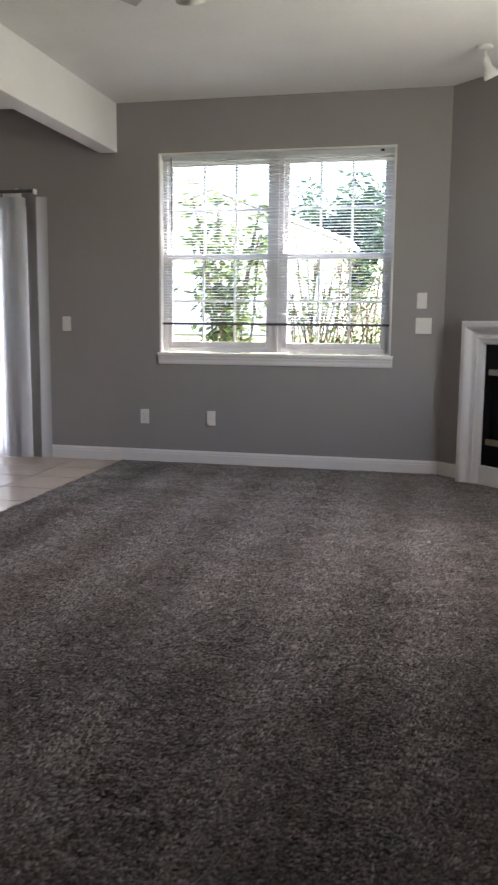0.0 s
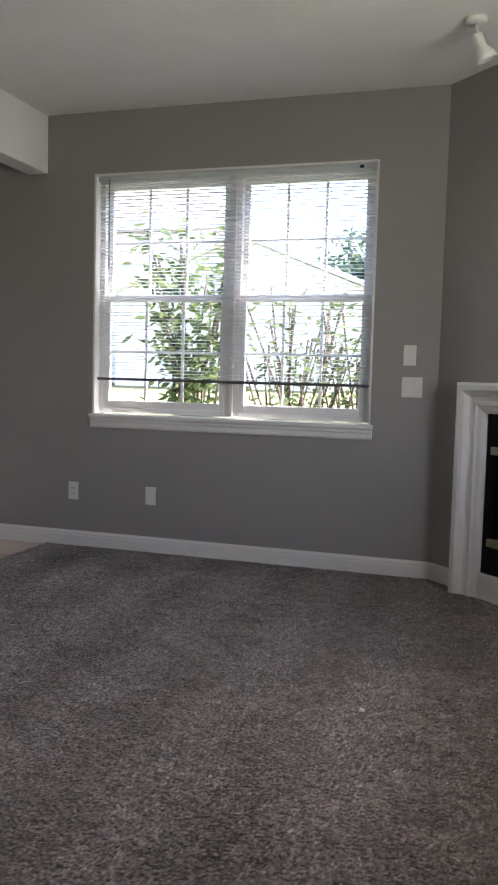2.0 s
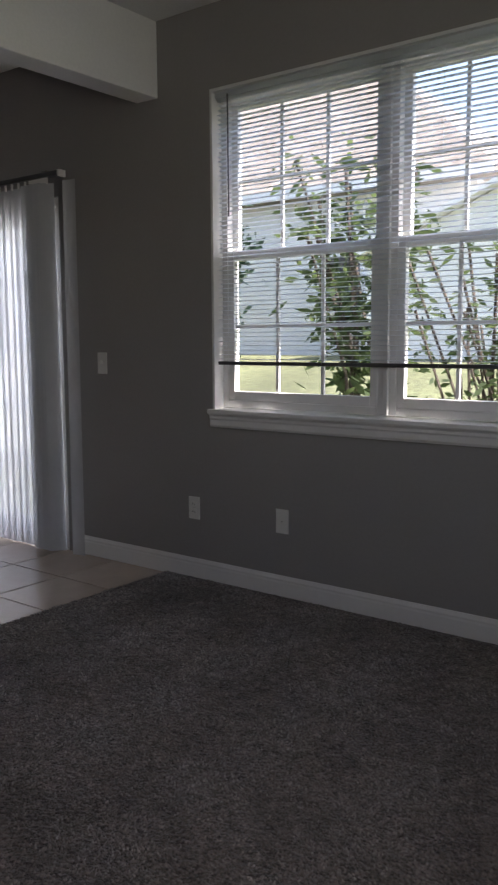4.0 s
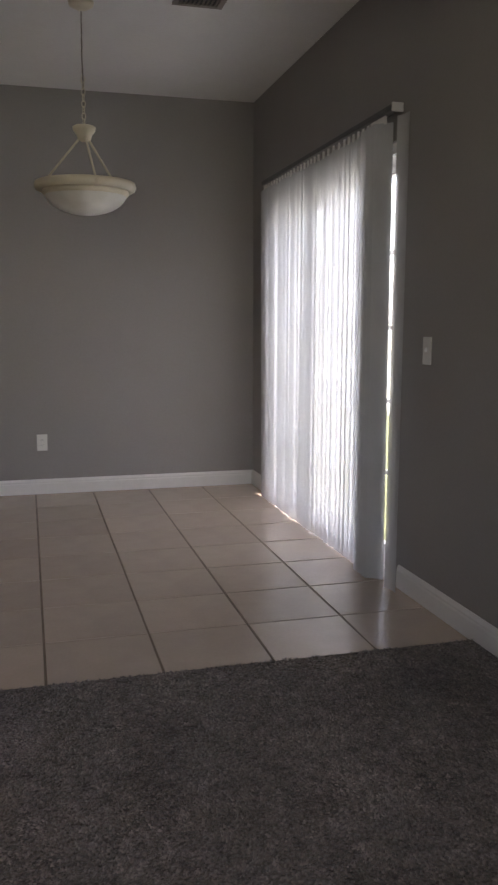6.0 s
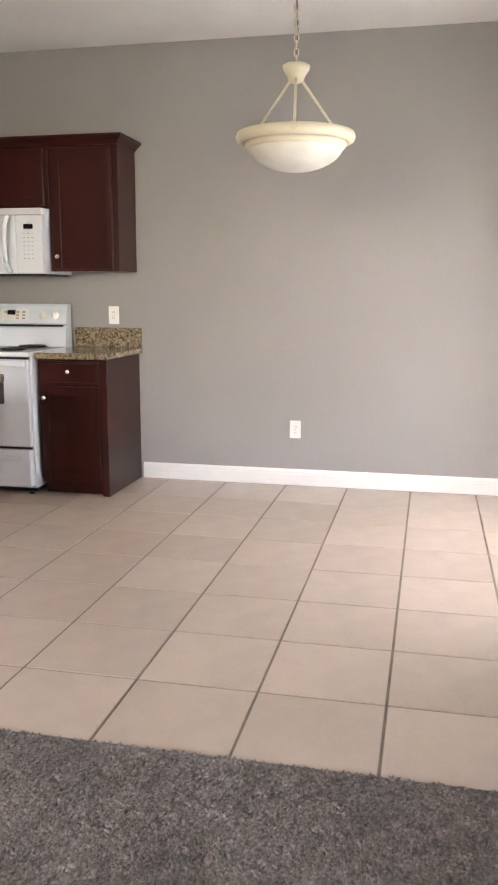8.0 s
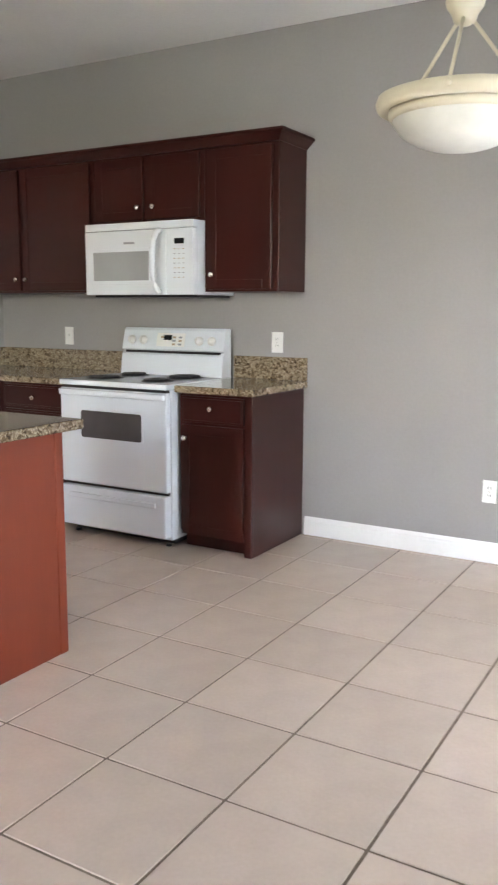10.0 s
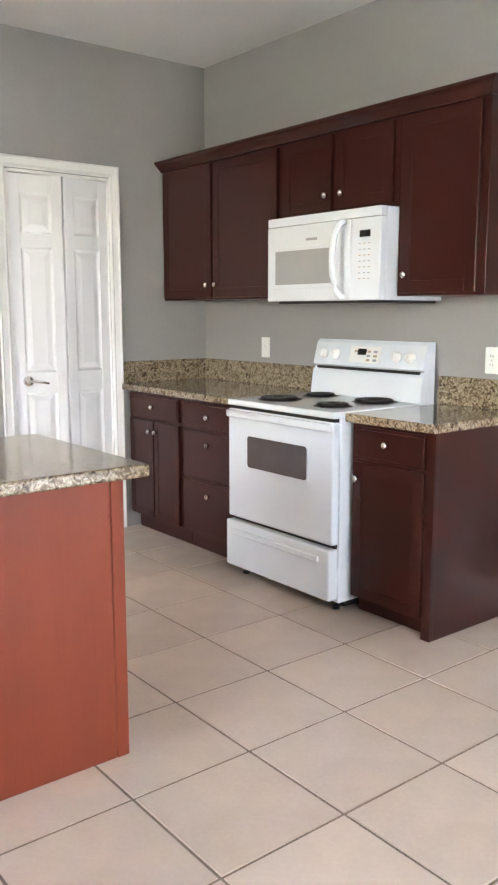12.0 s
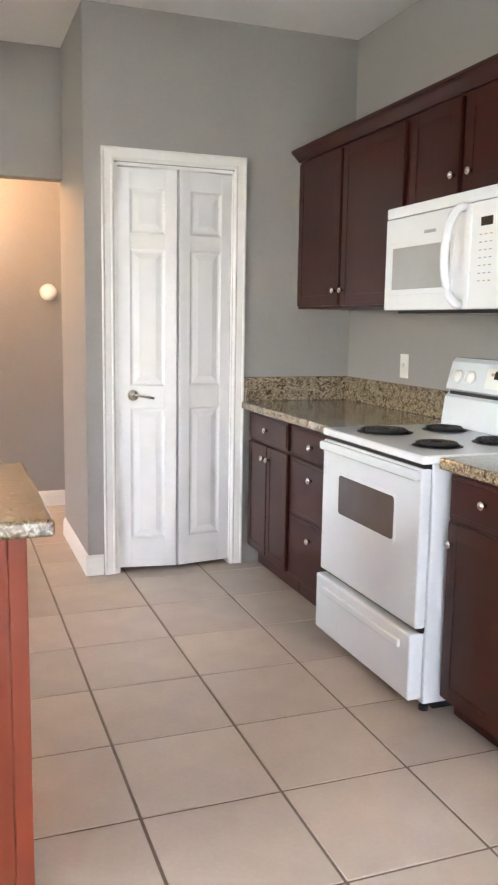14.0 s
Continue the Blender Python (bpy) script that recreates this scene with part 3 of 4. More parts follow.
mitred(fire, "surround_leg", ((o0, 0.012), (o0, oz)), ((1, 0), (1, -1)))
mitred(fire, "surround_leg", ((o1, 0.012), (o1, oz)), ((-1, 0), (-1, -1)))
mitred(fire, "surround_head", ((o0, oz), (o1, oz)), ((1, -1), (-1, -1)))
part("plinth_panel", box(FIRE[0], -0.042, 0.012, FIRE[1], 0.0, FIRE[2] - 0.002, 0.003), M_TRIM, fire)
part("firebox", box(FIRE[0] - 0.0, 0.115, FIRE[2] - 0.1, FIRE[1], 0.45, FIRE[3] + 0.1), M_FIREBLACK, fire)
part("upper_louvre_panel", box(FIRE[0] + 0.002, -0.02, 0.845, FIRE[1] - 0.002, 0.03, 1.017, 0.003), M_FIREBLACK, fire)
part("lower_louvre_panel", box(FIRE[0] + 0.002, -0.02, 0.152, FIRE[1] - 0.002, 0.03, 0.300, 0.003), M_FIREBLACK, fire)
part("side_panel", box(FIRE[0] + 0.002, -0.018, 0.300, FIRE[0] + 0.05, 0.03, 0.845), M_FIREBLACK, fire)
part("side_panel", box(FIRE[1] - 0.05, -0.018, 0.300, FIRE[1] - 0.002, 0.03, 0.845), M_FIREBLACK, fire)
part("fire_glass", box(FIRE[0] + 0.05, 0.012, 0.345, FIRE[1] - 0.05, 0.02, 0.80), M_FIREGLASS, fire)
for z in (0.822, 0.325):
    part("brass_bar", box(0.482, -0.034, z - 0.021, 1.300, -0.012, z + 0.021, 0.005), M_BRASS, fire, "dull brass trim bar")

# ---- lamps ----
spot = thing("ceiling_spotlight", "white twin-arm ceiling spotlight near fireplace", "spotlight", pose(*SPOT_AT, CEILING))
part("canopy", lathe(((0.052, 0.0), (0.052, -0.012), (0.042, -0.020), (0.0, -0.022)), 28), M_PLASTIC, spot, smooth=True)
part("arm", tube([(0, 0, -0.02), (0.01, -0.005, -0.07), (0.012, -0.01, -0.11)], 0.008), M_PLASTIC, spot, smooth=True)
head = lathe(((0.0, 0.0), (0.024, 0.0), (0.028, -0.008), (0.028, -0.075), (0.034, -0.085), (0.055, -0.120), (0.058, -0.150), (0.050, -0.152), (0.044, -0.13), (0.0, -0.12)), 28)
part("spot_head", head, M_PLASTIC, spot, m=pose(0.004, -0.008, -0.070, 12, -24, 0) @ Matrix.Scale(0.85, 4), smooth=True)

pend = thing("pendant_lamp", "cream pendant with alabaster glass bowl on a chain", "pendant lamp", pose(1.637, -1.356, -0.015))
part("canopy", lathe(((0.065, CEILING + 0.015), (0.062, CEILING - 0.003), (0.03, CEILING - 0.020), (0.0, CEILING - 0.021)), 28), M_PEND, pend, smooth=True)
cap = lathe(((0.0, 2.277), (0.048, 2.277), (0.060, 2.270), (0.057, 2.253), (0.040, 2.230), (0.034, 2.210), (0.020, 2.200), (0.0, 2.197)), 32)
part("cap", cap, M_PEND, pend, smooth=True)
z, k = 2.283, 0
loop = tube([(0.010 * math.cos(a), 0, 0.019 * math.sin(a)) for a in [2 * math.pi * i / 14 for i in range(15)]], 0.0026, 6)
link_mesh = mesh_of("chain_link", loop, M_PEND, True)
while z < 2.50:
    c = new("chain_link", link_mesh)
    c.parent, c.matrix_basis = pend, pose(0, 0, z + 0.012, 0, 0, 90 * (k % 2) + 20)
    z, k = z + 0.030, k + 1
part("cord", tube([(0.004, 0, 2.275), (-0.006, 0.004, 2.42), (0.006, -0.003, 2.60), (0.0, 0, CEILING - 0.03)], 0.0035, 6), M_CORD, pend, "thin grey cord")
ring_bm = lathe(((0.222, 1.950), (0.240, 1.945), (0.258, 1.955), (0.264, 1.972), (0.258, 1.990), (0.246, 1.994), (0.226, 1.990), (0.222, 1.975), (0.222, 1.950)), 48)
part("rim", ring_bm, M_PEND, pend, smooth=True)
part("lower_rim", lathe(((0.196, 1.925), (0.214, 1.922), (0.224, 1.935), (0.224, 1.952), (0.196, 1.952), (0.196, 1.925)), 48), M_PEND, pend, smooth=True)
bowl_out = [(0.215 * math.sin(a), 1.945 - 0.118 * math.cos(a)) for a in [math.pi / 2 * i / 12 for i in range(13)]]
bowl_in = [(0.209 * math.sin(a), 1.947 - 0.112 * math.cos(a)) for a in [math.pi / 2 * i / 12 for i in range(12, -1, -1)]]
part("glass_bowl", lathe(bowl_out + bowl_in, 48), M_GLASSBOWL, pend, "frosted alabaster glass", smooth=True)
for i in range(3):
    a = radians(8 + 120 * i)
    ca, sa = math.cos(a), math.sin(a)
    part("rod", tube([(0.03 * ca, 0.03 * sa, 2.212), (0.236 * ca, 0.236 * sa, 1.988)], 0.0062, 8), M_PEND, pend, smooth=True)
    part("finial", lathe(((0.0, -0.012), (0.010, -0.006), (0.012, 0.0), (0.010, 0.006), (0.0, 0.012)), 12, "z"), M_PEND, pend, m=pose(0.262 * ca, 0.262 * sa, 1.972), smooth=True)

fan = thing("ceiling_fan", "pale ceiling fan with white glass shades", "ceiling fan", pose(*FAN_AT[:2], 0, 0, 0, FAN_AT[2]))
part("canopy", lathe(((0.07, CEILING), (0.068, CEILING - 0.03), (0.03, CEILING - 0.07), (0.0, CEILING - 0.07)), 28), M_BLADE, fan, smooth=True)
part("rod", tube([(0, 0, CEILING - 0.06), (0, 0, 2.66)], 0.013), M_BLADE, fan)
part("motor", lathe(((0.0, 2.68), (0.07, 2.68), (0.11, 2.65), (0.115, 2.59), (0.08, 2.55), (0.05, 2.50), (0.0, 2.49)), 36), M_BLADE, fan, smooth=True)
for i in range(5):
    a = radians(72 * i)
    turn_m = Matrix.Rotation(a, 4, "Z")
    bl = part("blade", box(0.17, -0.064, -0.003, 0.74, 0.064, 0.003, 0.0025), M_BLADE, fan, m=turn_m @ pose(0, 0, 2.615, 10, 0, 0))
    part("blade_iron", box(0.08, -0.018, -0.009, 0.22, 0.018, -0.003, 0.002), M_CHROME, fan, m=turn_m @ pose(0, 0, 2.615, 10, 0, 0))
for i in range(3):
    a = radians(120 * i + 40)
    sh = lathe(((0.026, 0.0), (0.034, -0.02), (0.055, -0.07), (0.062, -0.10), (0.058, -0.10), (0.050, -0.068), (0.028, -0.015), (0.026, 0.0)), 24)
    part("shade", sh, M_GLASSBOWL, fan, m=Matrix.Rotation(a, 4, "Z") @ pose(0.09, 0, 2.515, 0, -38, 0), smooth=True)

vent = thing("ceiling_vent", "dark square air vent in dining ceiling", "air vent", pose(*VENT_AT, CEILING))
edge = bmesh.new()
for a in ((-0.17, -0.13, 0.17, -0.10), (-0.17, 0.10, 0.17, 0.13), (-0.17, -0.10, -0.14, 0.10), (0.14, -0.10, 0.17, 0.10)):
    add_box(edge, a[0], a[1], -0.012, a[2], a[3], -0.001, 0.003)
part("frame", edge, M_VENT, vent)
part("backing", box(-0.14, -0.10, -0.004, 0.14, 0.10, -0.002), M_BLACK, vent)
for i in range(9):
    part("slat", box(-0.14, -0.009, -0.0008, 0.14, 0.009, 0.0008), M_VENT, vent, m=pose(0, -0.088 + i * 0.022, -0.009, 32, 0, 0))

hall_lamp = thing("hall_ceiling_light", "warm lit glass dome on hall ceiling", "ceiling light", pose(2.3, -6.40, CEILING))
part("pan", lathe(((0.15, 0.0), (0.15, -0.02), (0.0, -0.02)), 32), M_TRIM, hall_lamp)
part("dome", lathe(((0.14, -0.021), (0.13, -0.06), (0.08, -0.09), (0.0, -0.10)), 32), M_BULB, hall_lamp, smooth=True)
disc = thing("thermostat", "round white thermostat on hall wall", "thermostat", pose(DISC_X, -6.86, 1.53))
part("base", lathe(((0.058, 0.0), (0.058, 0.010), (0.0, 0.010)), 32, "y"), M_PLASTIC, disc)
part("dial", lathe(((0.048, 0.011), (0.046, 0.030), (0.036, 0.036), (0.0, 0.036)), 32, "y"), M_PLASTIC, disc, smooth=True)

# ---- kitchen ----


def panel_front(name, parent, x, y0, y1, z0, z1, mat, knob=None, rail=0.055, label=""):
    """A cabinet door or drawer front whose face looks along +x: a slab with a shallow raised frame; with its knob at (y, z)."""
    front = part(name, box(x - 0.018, y0, z0, x - 0.0032, y1, z1, 0.003), mat, parent, label)
    for b in ((y0, y0 + rail), (y1 - rail, y1)):
        part("stile", box(x - 0.003, b[0] + 0.002, z0 + 0.002, x, b[1] - 0.002, z1 - 0.002, 0.0014), mat, front)
    for b in ((z0, z0 + rail), (z1 - rail, z1)):
        part("rail", box(x - 0.003, y0 + rail - 0.0018, b[0] + 0.002, x - 0.0002, y1 - rail + 0.0018, b[1] - 0.002, 0.0014), mat, front)
    if knob:
        part("knob", lathe(((0.0, 0.026), (0.009, 0.025), (0.015, 0.020), (0.0155, 0.015), (0.008, 0.010), (0.0055, 0.006), (0.008, 0.0), (0.0, 0.0)), 16, "x"), M_CHROME, front, "brushed nickel knob", pose(x, knob[0], knob[1]), True)
    return front


def drawer_front(parent, x, y0, y1, z0, z1, knob):
    bm = bmesh.new()
    add_box(bm, x - 0.018, y0, z0, x - 0.004, y1, z1, 0.003)
    add_box(bm, x - 0.004, y0 + 0.012, z0 + 0.012, x, y1 - 0.012, z1 - 0.012, 0.0035)
    front = part("drawer_front", bm, M_WOOD, parent)
    part("knob", lathe(((0.0, 0.026), (0.009, 0.025), (0.015, 0.020), (0.0155, 0.015), (0.008, 0.010), (0.0055, 0.006), (0.008, 0.0), (0.0, 0.0)), 16, "x"), M_CHROME, front, "brushed nickel knob", pose(x, *knob), True)


def rounded_plate(x0, x1, y0, y1, z0, z1, r):
    """A thin plate facing +x with round corners."""
    bm = bmesh.new()
    outline = []
    for cy, cz, a0 in ((y1 - r, z1 - r, 0), (y0 + r, z1 - r, 90), (y0 + r, z0 + r, 180), (y1 - r, z0 + r, 270)):
        outline += [(cy + r * math.cos(radians(a0 + k * 15)), cz + r * math.sin(radians(a0 + k * 15))) for k in range(7)]
    lo, hi = [bm.verts.new((x0, y, z)) for y, z in outline], [bm.verts.new((x1, y, z)) for y, z in outline]
    for k in range(len(outline)):
        j = (k + 1) % len(outline)
        bm.faces.new((lo[k], lo[j], hi[j], hi[k]))
    bm.faces.new(hi)
    bm.faces.new(lo[::-1])
    bmesh.ops.recalc_face_normals(bm, faces=bm.faces)
    return bm


UF, UZ0, UZ1 = 0.338, 1.420, 2.197


def upper_cabinet(y0, y1, z0, label):
    cab = thing("wall_cabinet", label, "cabinet", group="wall cabinets")
    part("body", box(0.0, y0, z0, UF - 0.019, y1, UZ1, 0.002), M_WOOD, cab)
    return cab


cab = upper_cabinet(-5.108, -3.965, UZ0, "dark cherry two-door wall cabinet in corner")
panel_front("door", cab, UF, -5.085, -4.585, UZ0 + 0.012, UZ1 - 0.012, M_WOOD, (-4.615, UZ0 + 0.085))
panel_front("door", cab, UF, -4.560, -3.995, UZ0 + 0.012, UZ1 - 0.012, M_WOOD, (-4.530, UZ0 + 0.085))
cab = upper_cabinet(-3.963, -3.172, 1.815, "short dark cherry wall cabinet over microwave")
panel_front("door", cab, UF, -3.945, -3.592, 1.832, UZ1 - 0.012, M_WOOD, (-3.622, 1.905))
panel_front("door", cab, UF, -3.560, -3.200, 1.832, UZ1 - 0.012, M_WOOD, (-3.512, 1.905))
cab = upper_cabinet(-3.170, -2.700, UZ0, "dark cherry single-door wall cabinet at open end")
panel_front("door", cab, UF, -3.140, -2.738, UZ0 + 0.012, UZ1 - 0.012, M_WOOD, (-3.110, 1.512))
crown = bmesh.new()
ring = ((0.0, 0.0), (0.010, 0.012), (0.034, 0.036), (0.046, 0.044), (0.046, 0.058))
levels = []
for d, z in ring:
    levels.append([crown.verts.new(p) for p in ((0.0, -5.108, UZ1 + z), (UF - 0.004 + d, -5.108, UZ1 + z), (UF - 0.004 + d, -2.698 + d, UZ1 + z), (0.0, -2.698 + d, UZ1 + z))])
for a, b in zip(levels, levels[1:]):
    for i in range(4):
        crown.faces.new((a[i], a[(i + 1) % 4], b[(i + 1) % 4], b[i]))
crown.faces.new(levels[0][::-1])
crown.faces.new(levels[-1])
bmesh.ops.recalc_face_normals(crown, faces=crown.faces)
solid("crown_moulding", crown, M_WOOD, "dark cherry crown moulding along wall cabinets", "moulding", "structure")

BF = 0.612


def base_cabinet(y0, y1, label):
    cab = thing("base_cabinet", label, "cabinet", group="base cabinets")
    part("body", box(0.0, y0, 0.10, BF - 0.019, y1, 0.874, 0.002), M_WOOD, cab)
    part("toe_kick", box(0.0, y0 + 0.002, 0.0, BF - 0.075, y1 - 0.002, 0.10), M_WOOD, cab)
    return cab


cab = base_cabinet(-5.090, -4.512, "dark cherry base cabinet with drawer and doors")
drawer_front(cab, BF, -5.072, -4.530, 0.722, 0.858, (-4.80, 0.790))
panel_front("door", cab, BF, -5.072, -4.806, 0.115, 0.705, M_WOOD, (-4.835, 0.640), 0.045)
panel_front("door", cab, BF, -4.796, -4.530, 0.115, 0.705, M_WOOD, (-4.768, 0.640), 0.045)
cab = base_cabinet(-4.510, -3.948, "dark cherry base cabinet with three drawers")
for z0, z1 in ((0.722, 0.858), (0.438, 0.705), (0.115, 0.420)):
    drawer_front(cab, BF, -4.490, -3.975, z0, z1, (-4.235, z1 - 0.075))
cab = base_cabinet(-3.158, -2.705, "dark cherry end base cabinet with drawer and door")
part("end_panel", box(0.0, -2.705, 0.0, BF - 0.012, -2.695, 0.874, 0.002), M_WOOD, cab)
part("corner_stile", box(BF - 0.035, -2.740, 0.0, BF - 0.010, -2.6945, 0.874, 0.003), M_WOOD, cab)
drawer_front(cab, BF, -3.140, -2.745, 0.715, 0.858, (-2.945, 0.795))
panel_front("door", cab, BF, -3.140, -2.745, 0.085, 0.700, M_WOOD, (-3.112, 0.628))


def counter(name, x0, y0, x1, y1, label):
    return tagged(part(name, box(x0, y0, 0.875, x1, y1, 0.914, 0.010, 4), M_GRANITE), label, "worktop")


counter("worktop", 0.001, -5.108, 0.648, -3.948, "speckled brown granite worktop in kitchen corner")
counter("worktop", 0.001, -3.160, 0.648, -2.668, "speckled brown granite worktop on end cabinet")
for b in ((0.001, -5.086, 0.022, -3.95), (0.001, -3.16, 0.022, -2.672)):
    tagged(part("backsplash", box(b[0], b[1], 0.9145, b[2], b[3], 1.048, 0.004), M_GRANITE), "low speckled granite backsplash along wall", "backsplash")
tagged(part("backsplash", box(0.001, -5.108, 0.9145, 0.63, -5.087, 1.048, 0.004), M_GRANITE), "low speckled granite backsplash along pantry wall", "backsplash")

# the range
rng_y0, rng_y1 = -3.940, -3.172
stove = thing("range", "white electric coil range with oven and drawer", "range")
part("body", box(0.025, rng_y0, 0.045, 0.655, rng_y1, 0.888, 0.004), M_WHITE, stove)
top = bmesh.new()
add_box(top, 0.025, rng_y0 - 0.002, 0.888, 0.700, rng_y1 + 0.002, 0.918, 0.009, 3)
part("cooktop", top, M_WHITE, stove, smooth=False)
odoor = part("oven_door", box(0.657, rng_y0 + 0.004, 0.318, 0.698, rng_y1 - 0.004, 0.872, 0.010, 3), M_WHITE, stove)
part("window_rim", rounded_plate(0.697, 0.7005, -3.790, -3.332, 0.578, 0.758, 0.022), M_WHITE, odoor)
part("oven_window", rounded_plate(0.699, 0.7015, -3.778, -3.344, 0.590, 0.746, 0.016), M_OVEN, odoor, "smoked glass oven window")
grip = bmesh.new()
add_box(grip, 0.692, rng_y0 + 0.01, 0.830, 0.722, rng_y1 - 0.01, 0.866, 0.012, 3)
part("handle", grip, M_WHITE, odoor)
part("vent_strip", box(0.655, rng_y0 + 0.012, 0.864, 0.684, rng_y1 - 0.012, 0.887), M_BLACK, stove)
part("drawer_gap", box(0.64, rng_y0 + 0.012, 0.299, 0.672, rng_y1 - 0.012, 0.320), M_BLACK, stove)
drawer = part("storage_drawer", box(0.657, rng_y0 + 0.004, 0.062, 0.715, rng_y1 - 0.004, 0.300, 0.012, 3), M_WHITE, stove)
part("drawer_lip", box(0.712, rng_y0 + 0.07, 0.232, 0.726, rng_y1 - 0.07, 0.262, 0.0065, 3), M_WHITE, drawer)
part("toe", box(0.06, rng_y0 + 0.02, 0.012, 0.60, rng_y1 - 0.02, 0.046), M_BLACK, stove)
for x, y in ((0.62, rng_y0 + 0.05), (0.62, rng_y1 - 0.05), (0.08, rng_y0 + 0.05), (0.08, rng_y1 - 0.05)):
    part("foot", lathe(((0.018, 0.0), (0.018, 0.014), (0.0, 0.014)), 12), M_BLACK, stove, m=pose(x, y, 0.0))
guard = bmesh.new()
side = ((0.028, 0.916), (0.135, 0.916), (0.120, 1.040), (0.098, 1.062), (0.118, 1.075), (0.088, 1.190), (0.070, 1.207), (0.028, 1.207))
va = [guard.verts.new((x, rng_y0 + 0.004, z)) for x, z in side]
vb = [guard.verts.new((x, rng_y1 - 0.004, z)) for x, z in side]
for i in range(len(side)):
    j = (i + 1) % len(side)
    guard.faces.new((va[i], va[j], vb[j], vb[i]))
guard.faces.new(va[::-1])
guard.faces.new(vb)
bmesh.ops.recalc_face_normals(guard, faces=guard.faces)
back = part("backguard", guard, M_WHITE, stove)
# black strip laid in as the shade of the backguard's crease
part("shadow_slot", box(0.092, rng_y0 + 0.03, 1.052, 0.1135, rng_y1 - 0.03, 1.066), M_BLACK, back)
for y in (-3.862, -3.772, -3.352, -3.262):
    kb = lathe(((0.028, 0.0), (0.027, 0.010), (0.021, 0.014), (0.019, 0.024), (0.0, 0.026)), 24, "x")
    kn = part("control_knob", kb, M_PLASTIC, back, m=Matrix.Translation((0.1045, y, 1.130)) @ Matrix.Rotation(radians(-14.5), 4, "Y"), smooth=True)
    part("pointer", box(0.022, -0.004, -0.019, 0.033, 0.004, 0.019, 0.002), M_PLASTIC, kn)
con = part("control_panel", box(-0.001, -0.115, -0.042, 0.0025, 0.095, 0.042, 0.0008), M_PLASTIC, back, m=Matrix.Translation((0.1035, -3.555, 1.134)) @ Matrix.Rotation(radians(-14.5), 4, "Y"))
part("clock_display", box(0.002, -0.062, -0.002, 0.0042, -0.002, 0.030), M_DISPLAY, con, "dark clock display")
for r in range(3):
    for c in range(4):
        if r < 2 and c < 2:
            continue
        part("key", box(0.002, -0.085 + c * 0.045, -0.034 + r * 0.022, 0.0038, -0.062 + c * 0.045, -0.022 + r * 0.022), M_GREYINK if (r + c) % 2 else M_INK, con)
for x, y, r in ((0.52, -3.745, 0.098), (0.24, -3.745, 0.078), (0.52, -3.365, 0.078), (0.24, -3.365, 0.098)):
    pan = part("drip_bowl", lathe(((0.0, 0.9185), (r * 0.9, 0.9185), (r + 0.012, 0.9205), (r + 0.014, 0.9195)), 36), M_COIL, stove, m=pose(x, y, 0), smooth=True)
    turns, pts = 4, []
    for i in range(turns * 20 + 1):
        a = 2 * math.pi * i / 20
        rr = 0.022 + (r - 0.026) * i / (turns * 20)
        pts.append((rr * math.cos(a), rr * math.sin(a), 0.9275))
    part("coil", tube(pts, 0.0062, 6), M_COIL, pan, smooth=True)

# the microwave
mw = thing("microwave", "white over-range microwave under wall cabinets", "microwave")
my0, my1, mz0, mz1 = -3.950, -3.174, 1.402, 1.812
part("body", box(0.0, my0, mz0, 0.392, my1, mz1, 0.003), M_WHITE, mw)
part("base_plate", box(0.03, my0 + 0.03, mz0 - 0.012, 0.38, my1 - 0.01, mz0), M_BLACK, mw)
mdoor = part("microwave_door", box(0.393, my0, mz0, 0.432, -3.360, mz1 - 0.045, 0.006, 3), M_WHITE, mw)
part("screen_frame", box(0.430, my0 + 0.045, 1.462, 0.4345, -3.455, 1.668, 0.002), M_WHITE, mdoor)
part("screen", box(0.4335, my0 + 0.066, 1.484, 0.4365, -3.476, 1.648, 0.001), M_MWGLASS, mdoor, "grey see-through door screen")
part("name_plate", box(0.4315, -3.66, 1.690, 0.4330, -3.58, 1.702), M_GREYINK, mdoor)
arc = [radians(-90 + 180 * k / 14) for k in range(15)]
hp = [(0.428 + 0.080 * math.cos(a) ** 0.8, -3.400, 1.588 + 0.170 * math.sin(a)) for a in arc]
part("handle", tube(hp, 0.0155, 12), M_WHITE, mdoor, smooth=True)
part("top_grille", box(0.393, my0, mz1 - 0.043, 0.430, my1, mz1, 0.005, 3), M_WHITE, mw)
cpanel = part("control_panel", box(0.393, -3.357, mz0, 0.432, my1, mz1 - 0.045, 0.006, 3), M_WHITE, mw)
part("display", box(0.4315, -3.300, 1.682, 0.4335, -3.235, 1.712), M_DISPLAY, cpanel, "dark clock display")
for r in range(7):
    for c in range(3):
        part("key", box(0.4315, -3.306 + c * 0.029, 1.652 - r * 0.026, 0.4328, -3.292 + c * 0.029, 1.656 - r * 0.026), M_GREYINK if r % 2 else M_INK, cpanel)

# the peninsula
pen = thing("peninsula_cabinet", "cherry wood peninsula with plain panelled back, window light in its colour", "cabinet")
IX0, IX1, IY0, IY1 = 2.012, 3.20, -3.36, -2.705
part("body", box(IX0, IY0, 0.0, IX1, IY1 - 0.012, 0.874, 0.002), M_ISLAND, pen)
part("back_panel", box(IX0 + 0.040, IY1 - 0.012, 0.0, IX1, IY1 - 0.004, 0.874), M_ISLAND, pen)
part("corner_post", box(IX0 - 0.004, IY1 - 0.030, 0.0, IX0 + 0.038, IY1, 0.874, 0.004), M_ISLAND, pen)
top = bmesh.new()
